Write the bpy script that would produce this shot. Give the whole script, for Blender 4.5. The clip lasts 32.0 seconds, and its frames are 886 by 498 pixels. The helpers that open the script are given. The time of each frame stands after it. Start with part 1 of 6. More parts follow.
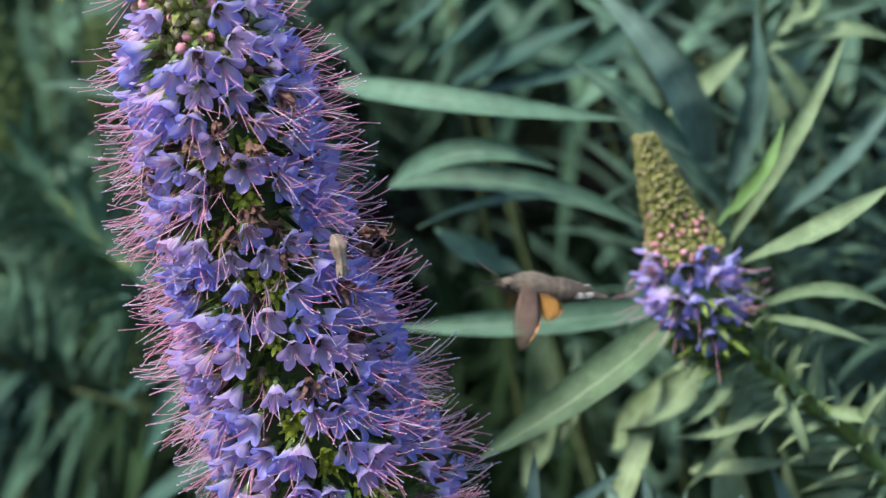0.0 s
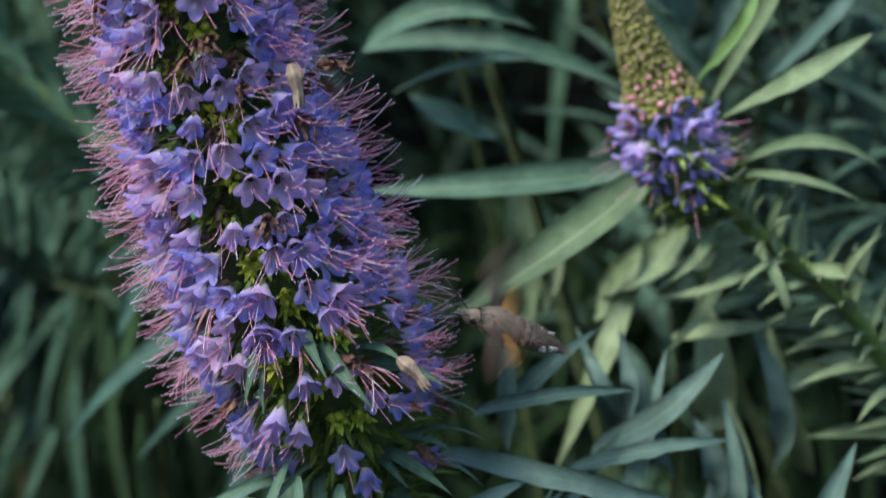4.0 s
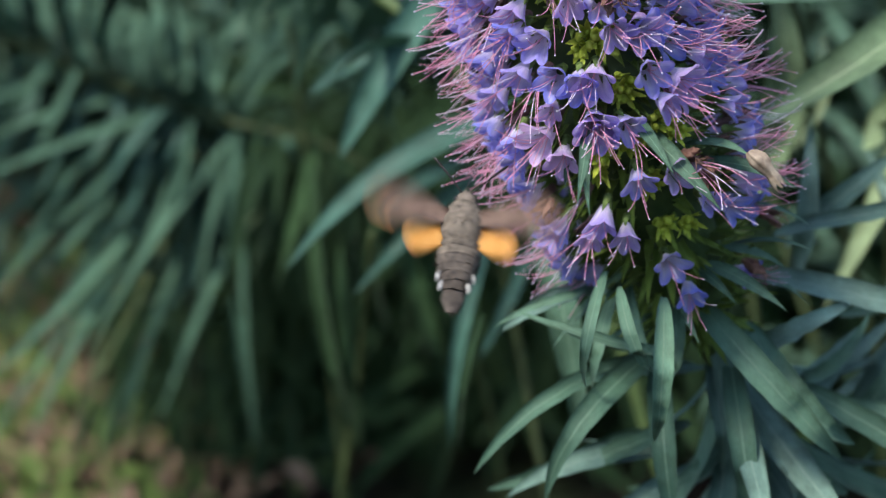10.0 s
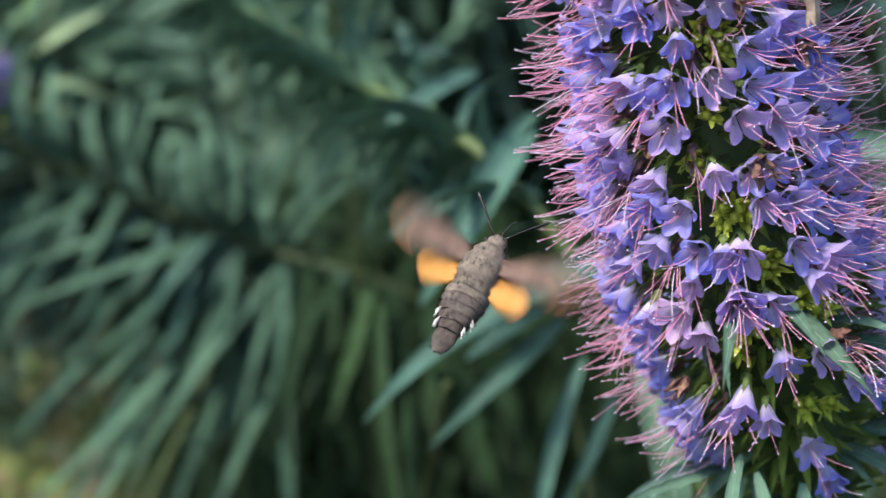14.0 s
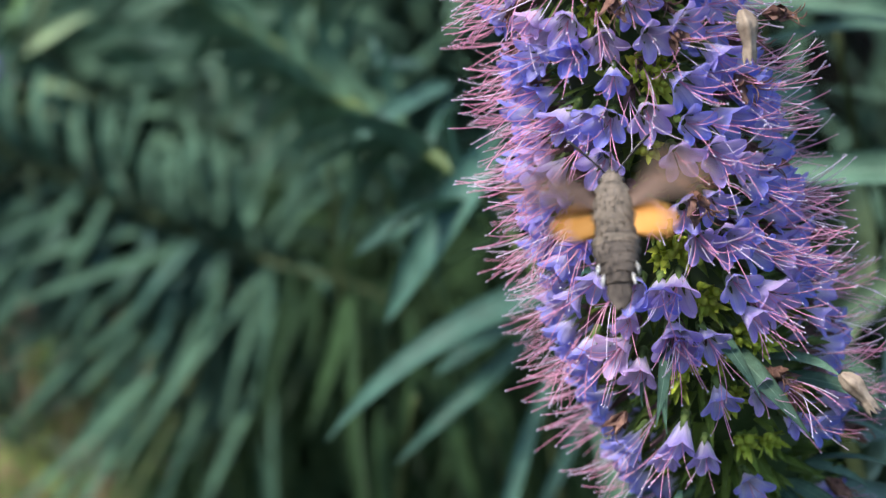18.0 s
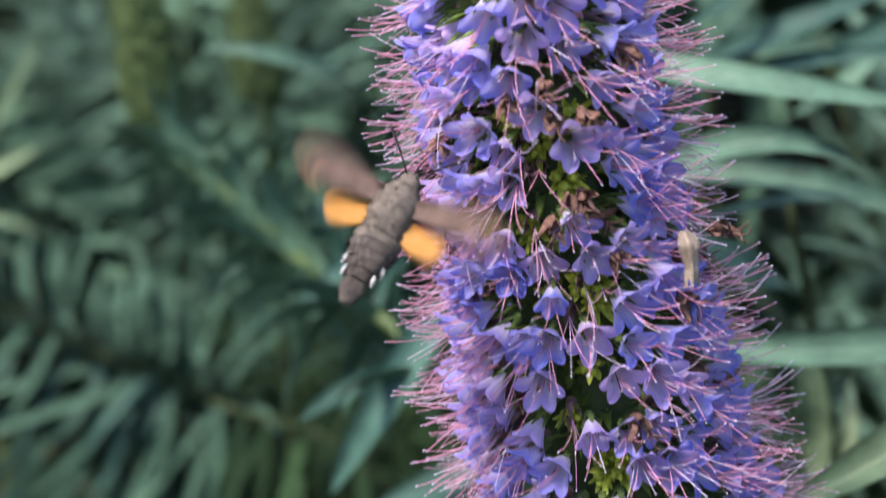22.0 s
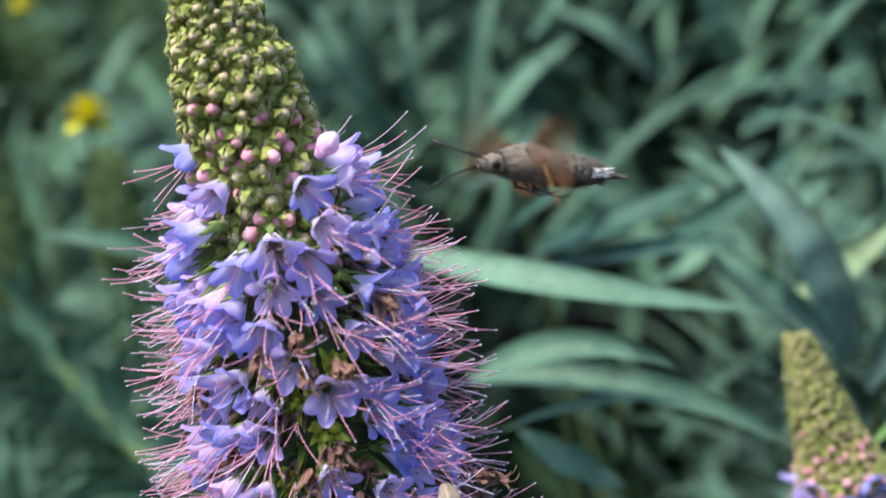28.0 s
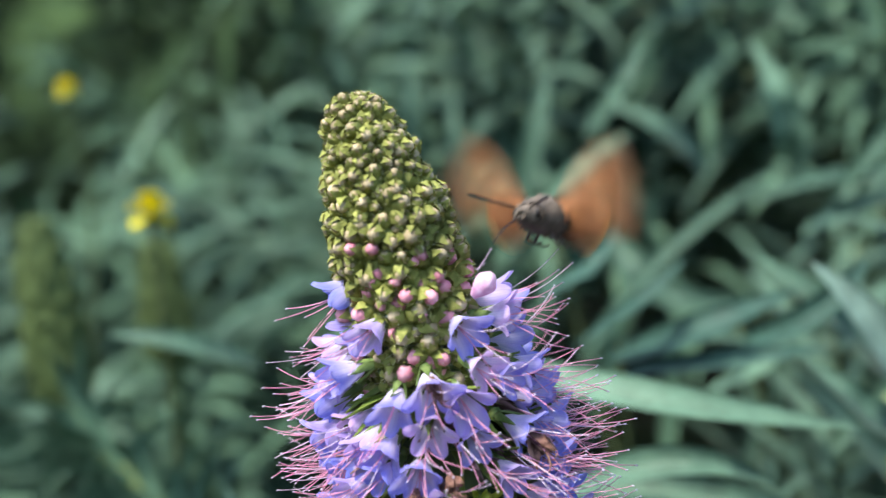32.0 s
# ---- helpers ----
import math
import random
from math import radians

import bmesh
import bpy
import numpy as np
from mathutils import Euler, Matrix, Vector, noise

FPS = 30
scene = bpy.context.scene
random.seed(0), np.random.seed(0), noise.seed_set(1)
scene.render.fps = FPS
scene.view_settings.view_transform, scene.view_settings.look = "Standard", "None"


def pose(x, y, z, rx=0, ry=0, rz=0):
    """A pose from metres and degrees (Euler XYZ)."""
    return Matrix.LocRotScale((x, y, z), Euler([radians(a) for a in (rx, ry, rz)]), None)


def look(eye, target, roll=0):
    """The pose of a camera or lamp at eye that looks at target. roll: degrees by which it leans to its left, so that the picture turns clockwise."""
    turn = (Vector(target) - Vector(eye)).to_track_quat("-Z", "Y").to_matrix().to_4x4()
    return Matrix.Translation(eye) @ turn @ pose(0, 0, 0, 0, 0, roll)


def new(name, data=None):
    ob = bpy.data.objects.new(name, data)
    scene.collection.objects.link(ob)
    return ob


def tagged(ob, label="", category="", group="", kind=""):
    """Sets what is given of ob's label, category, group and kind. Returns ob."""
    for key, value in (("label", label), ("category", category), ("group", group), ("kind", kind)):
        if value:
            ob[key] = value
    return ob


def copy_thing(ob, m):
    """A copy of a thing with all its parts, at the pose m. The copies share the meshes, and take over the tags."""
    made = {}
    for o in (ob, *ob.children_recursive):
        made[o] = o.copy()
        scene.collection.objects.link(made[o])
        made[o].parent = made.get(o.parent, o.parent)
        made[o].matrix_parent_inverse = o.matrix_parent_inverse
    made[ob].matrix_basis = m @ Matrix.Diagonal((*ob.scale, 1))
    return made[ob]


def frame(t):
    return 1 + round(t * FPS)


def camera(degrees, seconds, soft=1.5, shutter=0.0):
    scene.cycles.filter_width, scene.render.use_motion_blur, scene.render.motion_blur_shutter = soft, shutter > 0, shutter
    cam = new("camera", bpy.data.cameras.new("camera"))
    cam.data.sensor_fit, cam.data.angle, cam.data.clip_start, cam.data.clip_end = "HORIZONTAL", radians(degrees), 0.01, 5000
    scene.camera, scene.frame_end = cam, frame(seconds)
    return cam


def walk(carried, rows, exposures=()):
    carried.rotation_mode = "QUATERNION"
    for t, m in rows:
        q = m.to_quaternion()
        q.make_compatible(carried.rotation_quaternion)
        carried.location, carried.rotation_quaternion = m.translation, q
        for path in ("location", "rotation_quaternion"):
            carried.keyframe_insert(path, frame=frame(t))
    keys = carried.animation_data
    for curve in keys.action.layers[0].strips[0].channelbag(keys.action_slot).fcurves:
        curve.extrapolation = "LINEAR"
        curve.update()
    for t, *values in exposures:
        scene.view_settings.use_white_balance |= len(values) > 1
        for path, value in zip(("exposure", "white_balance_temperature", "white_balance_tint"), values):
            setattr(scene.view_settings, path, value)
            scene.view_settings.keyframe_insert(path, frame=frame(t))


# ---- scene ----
SECONDS = 32.0
cam = camera(27.87, SECONDS, soft=1.3, shutter=0.9)
cam.data.dof.use_dof = True
cam.data.dof.aperture_fstop = 10.0
PATH = [
    (0, (0.03999, -0.42744, 0.06418), (0.00408, 0.56252, -0.07253), -1.247),
    (0.5, (0.03540, -0.42367, 0.06523), (0.01015, 0.56590, -0.07660), -0.593),
    (1, (0.03229, -0.41984, 0.08380), (0.01439, 0.56472, -0.09037), -0.728),
    (1.5, (0.03427, -0.42252, 0.06812), (0.01378, 0.56567, -0.08368), -0.944),
    (2, (0.06278, -0.42063, 0.06861), (-0.00586, 0.56523, -0.08422), -1.514),
    (2.5, (0.05915, -0.42021, 0.05961), (-0.00041, 0.56700, -0.08830), -1.587),
    (3, (0.06152, -0.41639, 0.06210), (0.00134, 0.56595, -0.11505), -1.721),
    (3.5, (0.05246, -0.42081, 0.04072), (0.00740, 0.56619, -0.11351), -1.893),
    (5.5, (0.05170, -0.40793, 0.02228), (-0.00093, 0.57436, -0.15753), -1.321),
    (6, (0.03747, -0.40616, 0.01649), (0.00015, 0.57627, -0.16636), -1.267),
    (6.5, (0.03432, -0.40340, 0.01729), (-0.01325, 0.57685, -0.17469), -1.579),
    (7, (0.02598, -0.40438, 0.00453), (-0.02429, 0.57722, -0.17967), -1.482),
    (7.5, (0.01613, -0.40106, 0.00590), (-0.03014, 0.57838, -0.19045), -1.196),
    (8, (0.00587, -0.39776, 0.01052), (-0.03636, 0.57903, -0.19950), -0.877),
    (8.5, (-0.00043, -0.39055, 0.00205), (-0.05646, 0.58617, -0.20505), -0.816),
    (9, (-0.01120, -0.38432, -0.00089), (-0.06599, 0.59126, -0.21360), -0.658),
    (9.5, (-0.02126, -0.38257, -0.00189), (-0.07373, 0.59381, -0.21148), -0.340),
    (10, (-0.02362, -0.37976, -0.00303), (-0.07805, 0.59714, -0.20965), -0.618),
    (10.5, (-0.02658, -0.37479, -0.00731), (-0.08278, 0.60308, -0.20878), -0.163),
    (11, (-0.03062, -0.36860, -0.00784), (-0.09014, 0.60946, -0.20749), -0.711),
    (11.5, (-0.04359, -0.36152, -0.00333), (-0.09512, 0.61890, -0.19337), -0.694),
    (12, (-0.05667, -0.35767, -0.00680), (-0.09815, 0.62446, -0.19041), -0.004),
    (12.5, (-0.05522, -0.35537, 0.00363), (-0.10929, 0.62810, -0.16919), -0.379),
    (13, (-0.06119, -0.35671, 0.00562), (-0.10850, 0.62874, -0.15763), -0.191),
    (13.5, (-0.06047, -0.35675, 0.01156), (-0.10424, 0.62845, -0.15418), 0.433),
    (14, (-0.05693, -0.35451, 0.00886), (-0.09862, 0.63276, -0.14463), 0.559),
    (14.5, (-0.05220, -0.35062, 0.01353), (-0.09333, 0.63663, -0.14025), 0.711),
    (15, (-0.05116, -0.35263, 0.01662), (-0.08566, 0.63484, -0.13737), 1.312),
    (15.5, (-0.04269, -0.34539, 0.00901), (-0.08623, 0.63991, -0.15614), 0.881),
    (17.5, (-0.03189, -0.35019, 0.02031), (-0.09634, 0.63278, -0.15183), 0.780),
    (18, (-0.03716, -0.34912, 0.01962), (-0.09793, 0.63530, -0.14540), 0.843),
    (18.5, (-0.03617, -0.34715, 0.01913), (-0.10063, 0.63811, -0.13932), 0.511),
    (19, (-0.03519, -0.34463, 0.02406), (-0.08183, 0.64126, -0.13670), 0.854),
    (19.5, (-0.03064, -0.34241, 0.03128), (-0.06597, 0.64354, -0.13201), 1.006),
    (20, (-0.02589, -0.34263, 0.03050), (-0.05587, 0.64621, -0.11541), 1.005),
    (20.5, (-0.02166, -0.34079, 0.03600), (-0.05404, 0.64764, -0.11215), 0.812),
    (21, (-0.02822, -0.34074, 0.03909), (-0.06398, 0.64834, -0.10393), 0.914),
    (21.5, (-0.03393, -0.33907, 0.04070), (-0.07373, 0.65141, -0.09111), 1.015),
    (22, (-0.03172, -0.33446, 0.04879), (-0.07681, 0.65593, -0.08198), 1.016),
    (22.5, (-0.03196, -0.33012, 0.05203), (-0.07810, 0.66029, -0.07815), 0.908),
    (23, (-0.03142, -0.32449, 0.05187), (-0.08379, 0.66591, -0.07603), 0.684),
    (23.5, (-0.03044, -0.32258, 0.04864), (-0.08526, 0.66877, -0.07060), 0.834),
    (24, (-0.02131, -0.31916, 0.05035), (-0.06473, 0.67265, -0.06977), 0.786),
    (24.5, (-0.02174, -0.31769, 0.05268), (-0.04891, 0.67425, -0.07107), 0.904),
    (25, (-0.01743, -0.31904, 0.05587), (-0.03551, 0.67368, -0.06326), 0.480),
    (25.5, (-0.01573, -0.31957, 0.05762), (-0.03574, 0.67416, -0.05238), 0.085),
    (26, (-0.01714, -0.31934, 0.06404), (-0.04043, 0.67493, -0.04024), 0.554),
    (26.5, (-0.01099, -0.31818, 0.07109), (-0.03538, 0.67669, -0.02713), 0.448),
    (28.5, (0.00570, -0.32485, 0.08375), (-0.01210, 0.67220, 0.00901), 0.058),
    (29, (0.00478, -0.32226, 0.09523), (-0.01329, 0.67307, 0.00035), -0.675),
    (29.5, (-0.00773, -0.32570, 0.09426), (-0.01344, 0.67093, 0.01246), 0.120),
    (30, (-0.00234, -0.32025, 0.09358), (-0.02095, 0.67689, 0.02022), 0.341),
    (30.5, (-0.01992, -0.32453, 0.09227), (-0.01913, 0.67359, 0.03098), 1.206),
    (31, (-0.01944, -0.32324, 0.09954), (-0.02551, 0.67434, 0.03029), 0.115),
    (31.5, (-0.02467, -0.32078, 0.09672), (-0.03120, 0.67744, 0.03757), 0.569),
    (32, (-0.03111, -0.32176, 0.09305), (-0.03157, 0.67711, 0.04542), 0.810),
]
EXPOSURES = [(0, 1.36, 6650, 7), (3, 1.22, 6650, 8), (6, 0.86, 6150, 10), (8, 1.22, 6450, 9), (11, 1.40, 6600, 8), (13, 1.55, 6700, 9), (15, 1.76, 6700, 14), (18, 1.6, 6600, 10), (19, 1.58, 6550, 10), (20, 1.6, 6700, 14), (24, 1.66, 6500, 17), (26, 1.80, 6850, 13), (29, 1.70, 6450, 6), (32, 1.76, 6700, 9)]
walk(cam, [(t, look(eye, target, roll)) for t, eye, target, roll in PATH], EXPOSURES)

# ---- light ----
world = bpy.data.worlds.new("sky")
scene.world = world
world.use_nodes = True
sky = world.node_tree.nodes.new("ShaderNodeTexSky")
sky.sky_type, sky.sun_disc = "NISHITA", False
sky.sun_elevation, sky.sun_rotation = radians(54.6), radians(230.7)
world.node_tree.links.new(sky.outputs[0], world.node_tree.nodes["Background"].inputs[0])
world.node_tree.nodes["Background"].inputs[1].default_value = 0.115
sun = new("sun", bpy.data.lights.new("sun", "SUN"))
sun.data.energy, sun.data.angle, sun.data.color = 2.3, radians(13), (1.0, 0.95, 0.88)
sun.matrix_world = look((-0.55, -0.45, 1.0), (0, 0, 0))


# ---- materials ----
def material(name, rough=0.6, spec=0.3):
    mat = bpy.data.materials.new(name)
    mat.use_nodes = True
    tree = mat.node_tree
    shader = tree.nodes["Principled BSDF"]
    shader.inputs["Roughness"].default_value = rough
    shader.inputs["Specular IOR Level"].default_value = spec
    return mat, tree, shader


def node(tree, kind, **inputs):
    n = tree.nodes.new(kind)
    for key, value in inputs.items():
        n.inputs[key.replace("_", " ")].default_value = value
    return n


def ramp(tree, source, stops):
    n = tree.nodes.new("ShaderNodeValToRGB")
    el = n.color_ramp.elements
    while len(el) < len(stops):
        el.new(0.5)
    for e, (at, colour) in zip(el, stops):
        e.position, e.color = at, (*colour, 1)
    tree.links.new(source, n.inputs[0])
    return n.outputs[0]


def mix(tree, fac, a, b, blend="MIX"):
    n = tree.nodes.new("ShaderNodeMix")
    n.data_type, n.blend_type = "RGBA", blend
    for value, slot in ((fac, n.inputs[0]), (a, n.inputs[6]), (b, n.inputs[7])):
        if isinstance(value, bpy.types.NodeSocket):
            tree.links.new(value, slot)
        elif isinstance(value, tuple):
            slot.default_value = (*value, 1)
        else:
            slot.default_value = value
    return n.outputs[2]


def noise_tex(tree, scale, detail=3.0, coord="Object"):
    c = tree.nodes.new("ShaderNodeTexCoord")
    n = node(tree, "ShaderNodeTexNoise", Scale=scale, Detail=detail)
    tree.links.new(c.outputs[coord], n.inputs["Vector"])
    return n.outputs["Fac"]


def thin(mat, tree, shader, colour, amount):
    """Lets some light through a leaf or a petal."""
    through_light = tree.nodes.new("ShaderNodeBsdfTranslucent")
    tree.links.new(colour, through_light.inputs["Color"])
    both = tree.nodes.new("ShaderNodeMixShader")
    both.inputs[0].default_value = amount
    tree.links.new(shader.outputs[0], both.inputs[1])
    tree.links.new(through_light.outputs[0], both.inputs[2])
    tree.links.new(both.outputs[0], tree.nodes["Material Output"].inputs["Surface"])


def bump(tree, shader, height, strength, distance):
    b = node(tree, "ShaderNodeBump", Strength=strength, Distance=distance)
    tree.links.new(height, b.inputs["Height"])
    tree.links.new(b.outputs[0], shader.inputs["Normal"])


def leaf_material(name, dark, light, rib, gloss=0.55, spec=0.24):
    mat, tree, shader = material(name, gloss, spec)
    info = tree.nodes.new("ShaderNodeObjectInfo")
    uv = tree.nodes.new("ShaderNodeUVMap")
    xyz = tree.nodes.new("ShaderNodeSeparateXYZ")
    tree.links.new(uv.outputs[0], xyz.inputs[0])
    island = tree.nodes.new("ShaderNodeNewGeometry")
    both = node(tree, "ShaderNodeMath")
    both.operation = "ADD"
    tree.links.new(info.outputs["Random"], both.inputs[0])
    tree.links.new(island.outputs["Random Per Island"], both.inputs[1])
    tone = node(tree, "ShaderNodeMath")
    tone.operation = "FRACT"
    tree.links.new(both.outputs[0], tone.inputs[0])
    base = ramp(tree, tone.outputs[0], [(0.0, dark), (0.75, light), (1.0, tuple(1.25 * c for c in light))])
    mottled = ramp(tree, noise_tex(tree, 140, 4), [(0.3, (0.72, 0.72, 0.72)), (0.7, (1.15, 1.15, 1.15))])
    colour = mix(tree, 1.0, base, mottled, "MULTIPLY")
    # the pale midrib and the fine side veins
    away = node(tree, "ShaderNodeMath")
    away.operation = "ABSOLUTE"
    tree.links.new(xyz.outputs[0], away.inputs[0])
    ribbed = ramp(tree, away.outputs[0], [(0.0, (0.75, 0.75, 0.75)), (0.05, (0.5, 0.5, 0.5)), (0.085, (0, 0, 0))])
    colour = mix(tree, ribbed, colour, rib)
    wave = node(tree, "ShaderNodeTexNoise", Scale=1.0, Detail=2.0)
    stretch = node(tree, "ShaderNodeMapping")
    stretch.inputs["Scale"].default_value = (14, 30, 1)
    tree.links.new(uv.outputs[0], stretch.inputs[0])
    tree.links.new(stretch.outputs[0], wave.inputs["Vector"])
    veins = ramp(tree, wave.outputs["Fac"], [(0.35, (0.86, 0.86, 0.86)), (0.65, (1.1, 1.1, 1.1))])
    colour = mix(tree, 1.0, colour, veins, "MULTIPLY")
    tree.links.new(colour, shader.inputs["Base Color"])
    shader.inputs["Sheen Weight"].default_value = 0.06
    shader.inputs["Sheen Roughness"].default_value = 0.5
    bump(tree, shader, wave.outputs["Fac"], 0.5, 0.0004)
    thin(mat, tree, shader, colour, 0.2)
    return mat


LEAF = leaf_material("grey_green_leaf", (0.056, 0.124, 0.082), (0.1, 0.192, 0.128), (0.18, 0.288, 0.2))
LEAF_BLUE = leaf_material("blue_green_leaf", (0.085, 0.167, 0.138), (0.16, 0.262, 0.213), (0.22, 0.325, 0.27))
# the same leaf lightened, which puts light into the far foliage
LEAF_FAR_LIT = leaf_material("far_lit_leaf", (0.074, 0.154, 0.095), (0.12, 0.228, 0.14), (0.125, 0.245, 0.155), 0.75, 0.15)
# two darker copies of the leaf, with partial shade coloured in
LEAF_SHADED = leaf_material("shaded_leaf", (0.026, 0.075, 0.054), (0.049, 0.12, 0.089), (0.094, 0.197, 0.156))
LEAF_HALF_SHADED = leaf_material("half_shaded_leaf", (0.046, 0.106, 0.067), (0.078, 0.158, 0.102), (0.092, 0.175, 0.118), 0.75, 0.15)
# leaf green lightened so that these leaves look sunlit
LEAF_SUNLIT = leaf_material("sunlit_green_leaf", (0.135, 0.21, 0.112), (0.235, 0.325, 0.175), (0.28, 0.375, 0.22))
# pale yellow-green leaf, its colour raised further to stand for sun on it
LEAF_PALE_LIT = leaf_material("pale_lit_leaf", (0.24, 0.33, 0.17), (0.37, 0.47, 0.26), (0.42, 0.52, 0.32))
# near-black green: dark far leaves, and shade coloured into leaves under the shrub
LEAF_DARK_SHADE = leaf_material("dark_shade_leaf", (0.015, 0.037, 0.015), (0.03, 0.065, 0.025), (0.04, 0.075, 0.035), 0.8, 0.1)
LEAF_LIME = leaf_material("lime_green_leaf", (0.12, 0.24, 0.07), (0.17, 0.31, 0.10), (0.22, 0.37, 0.14))
LEAF_FRESH = leaf_material("fresh_green_leaf", (0.10, 0.18, 0.04), (0.17, 0.26, 0.06), (0.24, 0.34, 0.1))
BRACT = leaf_material("bract_green", (0.11, 0.18, 0.03), (0.25, 0.35, 0.065), (0.3, 0.4, 0.1), 0.6)


def petal_material():
    mat, tree, shader = material("blue_violet_petal", 0.45, 0.3)
    info = tree.nodes.new("ShaderNodeObjectInfo")
    uv = tree.nodes.new("ShaderNodeUVMap")
    xyz = tree.nodes.new("ShaderNodeSeparateXYZ")
    tree.links.new(uv.outputs[0], xyz.inputs[0])
    lobe = ramp(tree, info.outputs["Random"], [(0.0, (0.25, 0.29, 0.82)), (0.4, (0.36, 0.35, 0.84)), (0.75, (0.52, 0.41, 0.83)), (1.0, (0.72, 0.50, 0.80))])
    throat = (0.88, 0.80, 0.95)
    along = ramp(tree, xyz.outputs[1], [(0.0, (0, 0, 0)), (0.45, (0.25, 0.25, 0.25)), (0.8, (1, 1, 1))])
    colour = mix(tree, along, throat, lobe)
    # a pale band down the middle of each lobe, fading before the tip, and fine deeper veins
    away = node(tree, "ShaderNodeMath")
    away.operation = "ABSOLUTE"
    tree.links.new(xyz.outputs[0], away.inputs[0])
    band = ramp(tree, away.outputs[0], [(0.0, (0.95, 0.95, 0.95)), (0.22, (0.7, 0.7, 0.7)), (0.6, (0.0, 0.0, 0.0))])
    fade = ramp(tree, xyz.outputs[1], [(0.3, (1, 1, 1)), (0.95, (0.25, 0.25, 0.25))])
    colour = mix(tree, mix(tree, 1.0, band, fade, "MULTIPLY"), colour, (0.86, 0.80, 0.95))
    streak = node(tree, "ShaderNodeTexNoise", Scale=1.0, Detail=2.0)
    stretch = node(tree, "ShaderNodeMapping")
    stretch.inputs["Scale"].default_value = (7, 1.2, 1)
    tree.links.new(uv.outputs[0], stretch.inputs[0])
    tree.links.new(stretch.outputs[0], streak.inputs["Vector"])
    veins = ramp(tree, streak.outputs["Fac"], [(0.35, (0.84, 0.84, 0.93)), (0.6, (1.06, 1.05, 1.03))])
    colour = mix(tree, 1.0, colour, veins, "MULTIPLY")
    blotch = ramp(tree, noise_tex(tree, 260, 3), [(0.3, (0.88, 0.88, 0.93)), (0.7, (1.1, 1.08, 1.06))])
    colour = mix(tree, 1.0, colour, blotch, "MULTIPLY")
    tree.links.new(colour, shader.inputs["Base Color"])
    bump(tree, shader, streak.outputs["Fac"], 0.35, 0.0003)
    thin(mat, tree, shader, colour, 0.42)
    return mat


def plain_material(name, dark, light, scale, rough=0.6, spread="Object", relief=0.4, depth=0.0004, pass_light=0.0):
    mat, tree, shader = material(name, rough, 0.3)
    info = tree.nodes.new("ShaderNodeObjectInfo")
    fac = noise_tex(tree, scale, 4, spread)
    colour = ramp(tree, fac, [(0.3, dark), (0.7, light)])
    tone = ramp(tree, info.outputs["Random"], [(0.0, (0.8, 0.8, 0.8)), (1.0, (1.2, 1.2, 1.2))])
    colour = mix(tree, 1.0, colour, tone, "MULTIPLY")
    tree.links.new(colour, shader.inputs["Base Color"])
    bump(tree, shader, fac, relief, depth)
    if pass_light:
        thin(mat, tree, shader, colour, pass_light)
    return mat


PETAL = petal_material()
STAMEN = plain_material("pink_filament", (0.68, 0.26, 0.42), (0.86, 0.46, 0.58), 90, 0.4, pass_light=0.15)
STAMEN_PALE = plain_material("pale_filament", (0.7, 0.55, 0.72), (0.88, 0.78, 0.88), 90, 0.4, pass_light=0.15)
ANTHER = plain_material("pale_anther", (0.34, 0.3, 0.42), (0.6, 0.55, 0.66), 900, 0.6)
SPENT = plain_material("spent_calyx", (0.10, 0.06, 0.05), (0.3, 0.17, 0.17), 420, 0.7)
CALYX = plain_material("hairy_calyx", (0.07, 0.12, 0.03), (0.19, 0.26, 0.08), 420, 0.7)
BUD_GREEN = plain_material("hairy_bud", (0.14, 0.16, 0.034), (0.30, 0.315, 0.085), 900, 0.8, relief=0.9)
BUD_PINK = plain_material("pink_bud_tip", (0.5, 0.15, 0.22), (0.8, 0.42, 0.47), 700, 0.7)
BUD_TIP = plain_material("fuzzy_bud_tip", (0.31, 0.25, 0.13), (0.50, 0.41, 0.27), 1100, 0.85, relief=0.9)
FUZZ = plain_material("white_bud_hair", (0.5, 0.5, 0.36), (0.72, 0.7, 0.56), 600, 0.7, pass_light=0.3)
HALF_OPEN = plain_material("pink_white_petal", (0.62, 0.3, 0.52), (0.86, 0.68, 0.82), 420, 0.5, pass_light=0.25)
YOUNG_BUD = plain_material("young_bud", (0.3, 0.38, 0.03), (0.58, 0.64, 0.1), 500, 0.6, relief=0.6, pass_light=0.2)
STEM_DARK = plain_material("olive_stem", (0.02, 0.034, 0.01), (0.05, 0.07, 0.022), 160, 0.7)
STEM = plain_material("green_stem", (0.045, 0.08, 0.025), (0.10, 0.15, 0.05), 160, 0.6)
WITHERED = plain_material("withered_brown", (0.06, 0.026, 0.022), (0.30, 0.165, 0.12), 520, 0.75, relief=0.9)
HUSK = plain_material("straw_husk", (0.16, 0.115, 0.085), (0.46, 0.37, 0.28), 300, 0.7, relief=0.7)
YELLOW = plain_material("yellow_petal", (0.85, 0.72, 0.01), (0.95, 0.9, 0.04), 200, 0.5, pass_light=0.2)
# stem green lightened as if sun fell on the small spike's stem
STEM_LIT = plain_material("lit_green_stem", (0.09, 0.15, 0.035), (0.17, 0.25, 0.07), 160, 0.6)
FAR_BUD = plain_material("far_bud_green", (0.03, 0.058, 0.014), (0.07, 0.105, 0.03), 420, 0.75, relief=0.8)


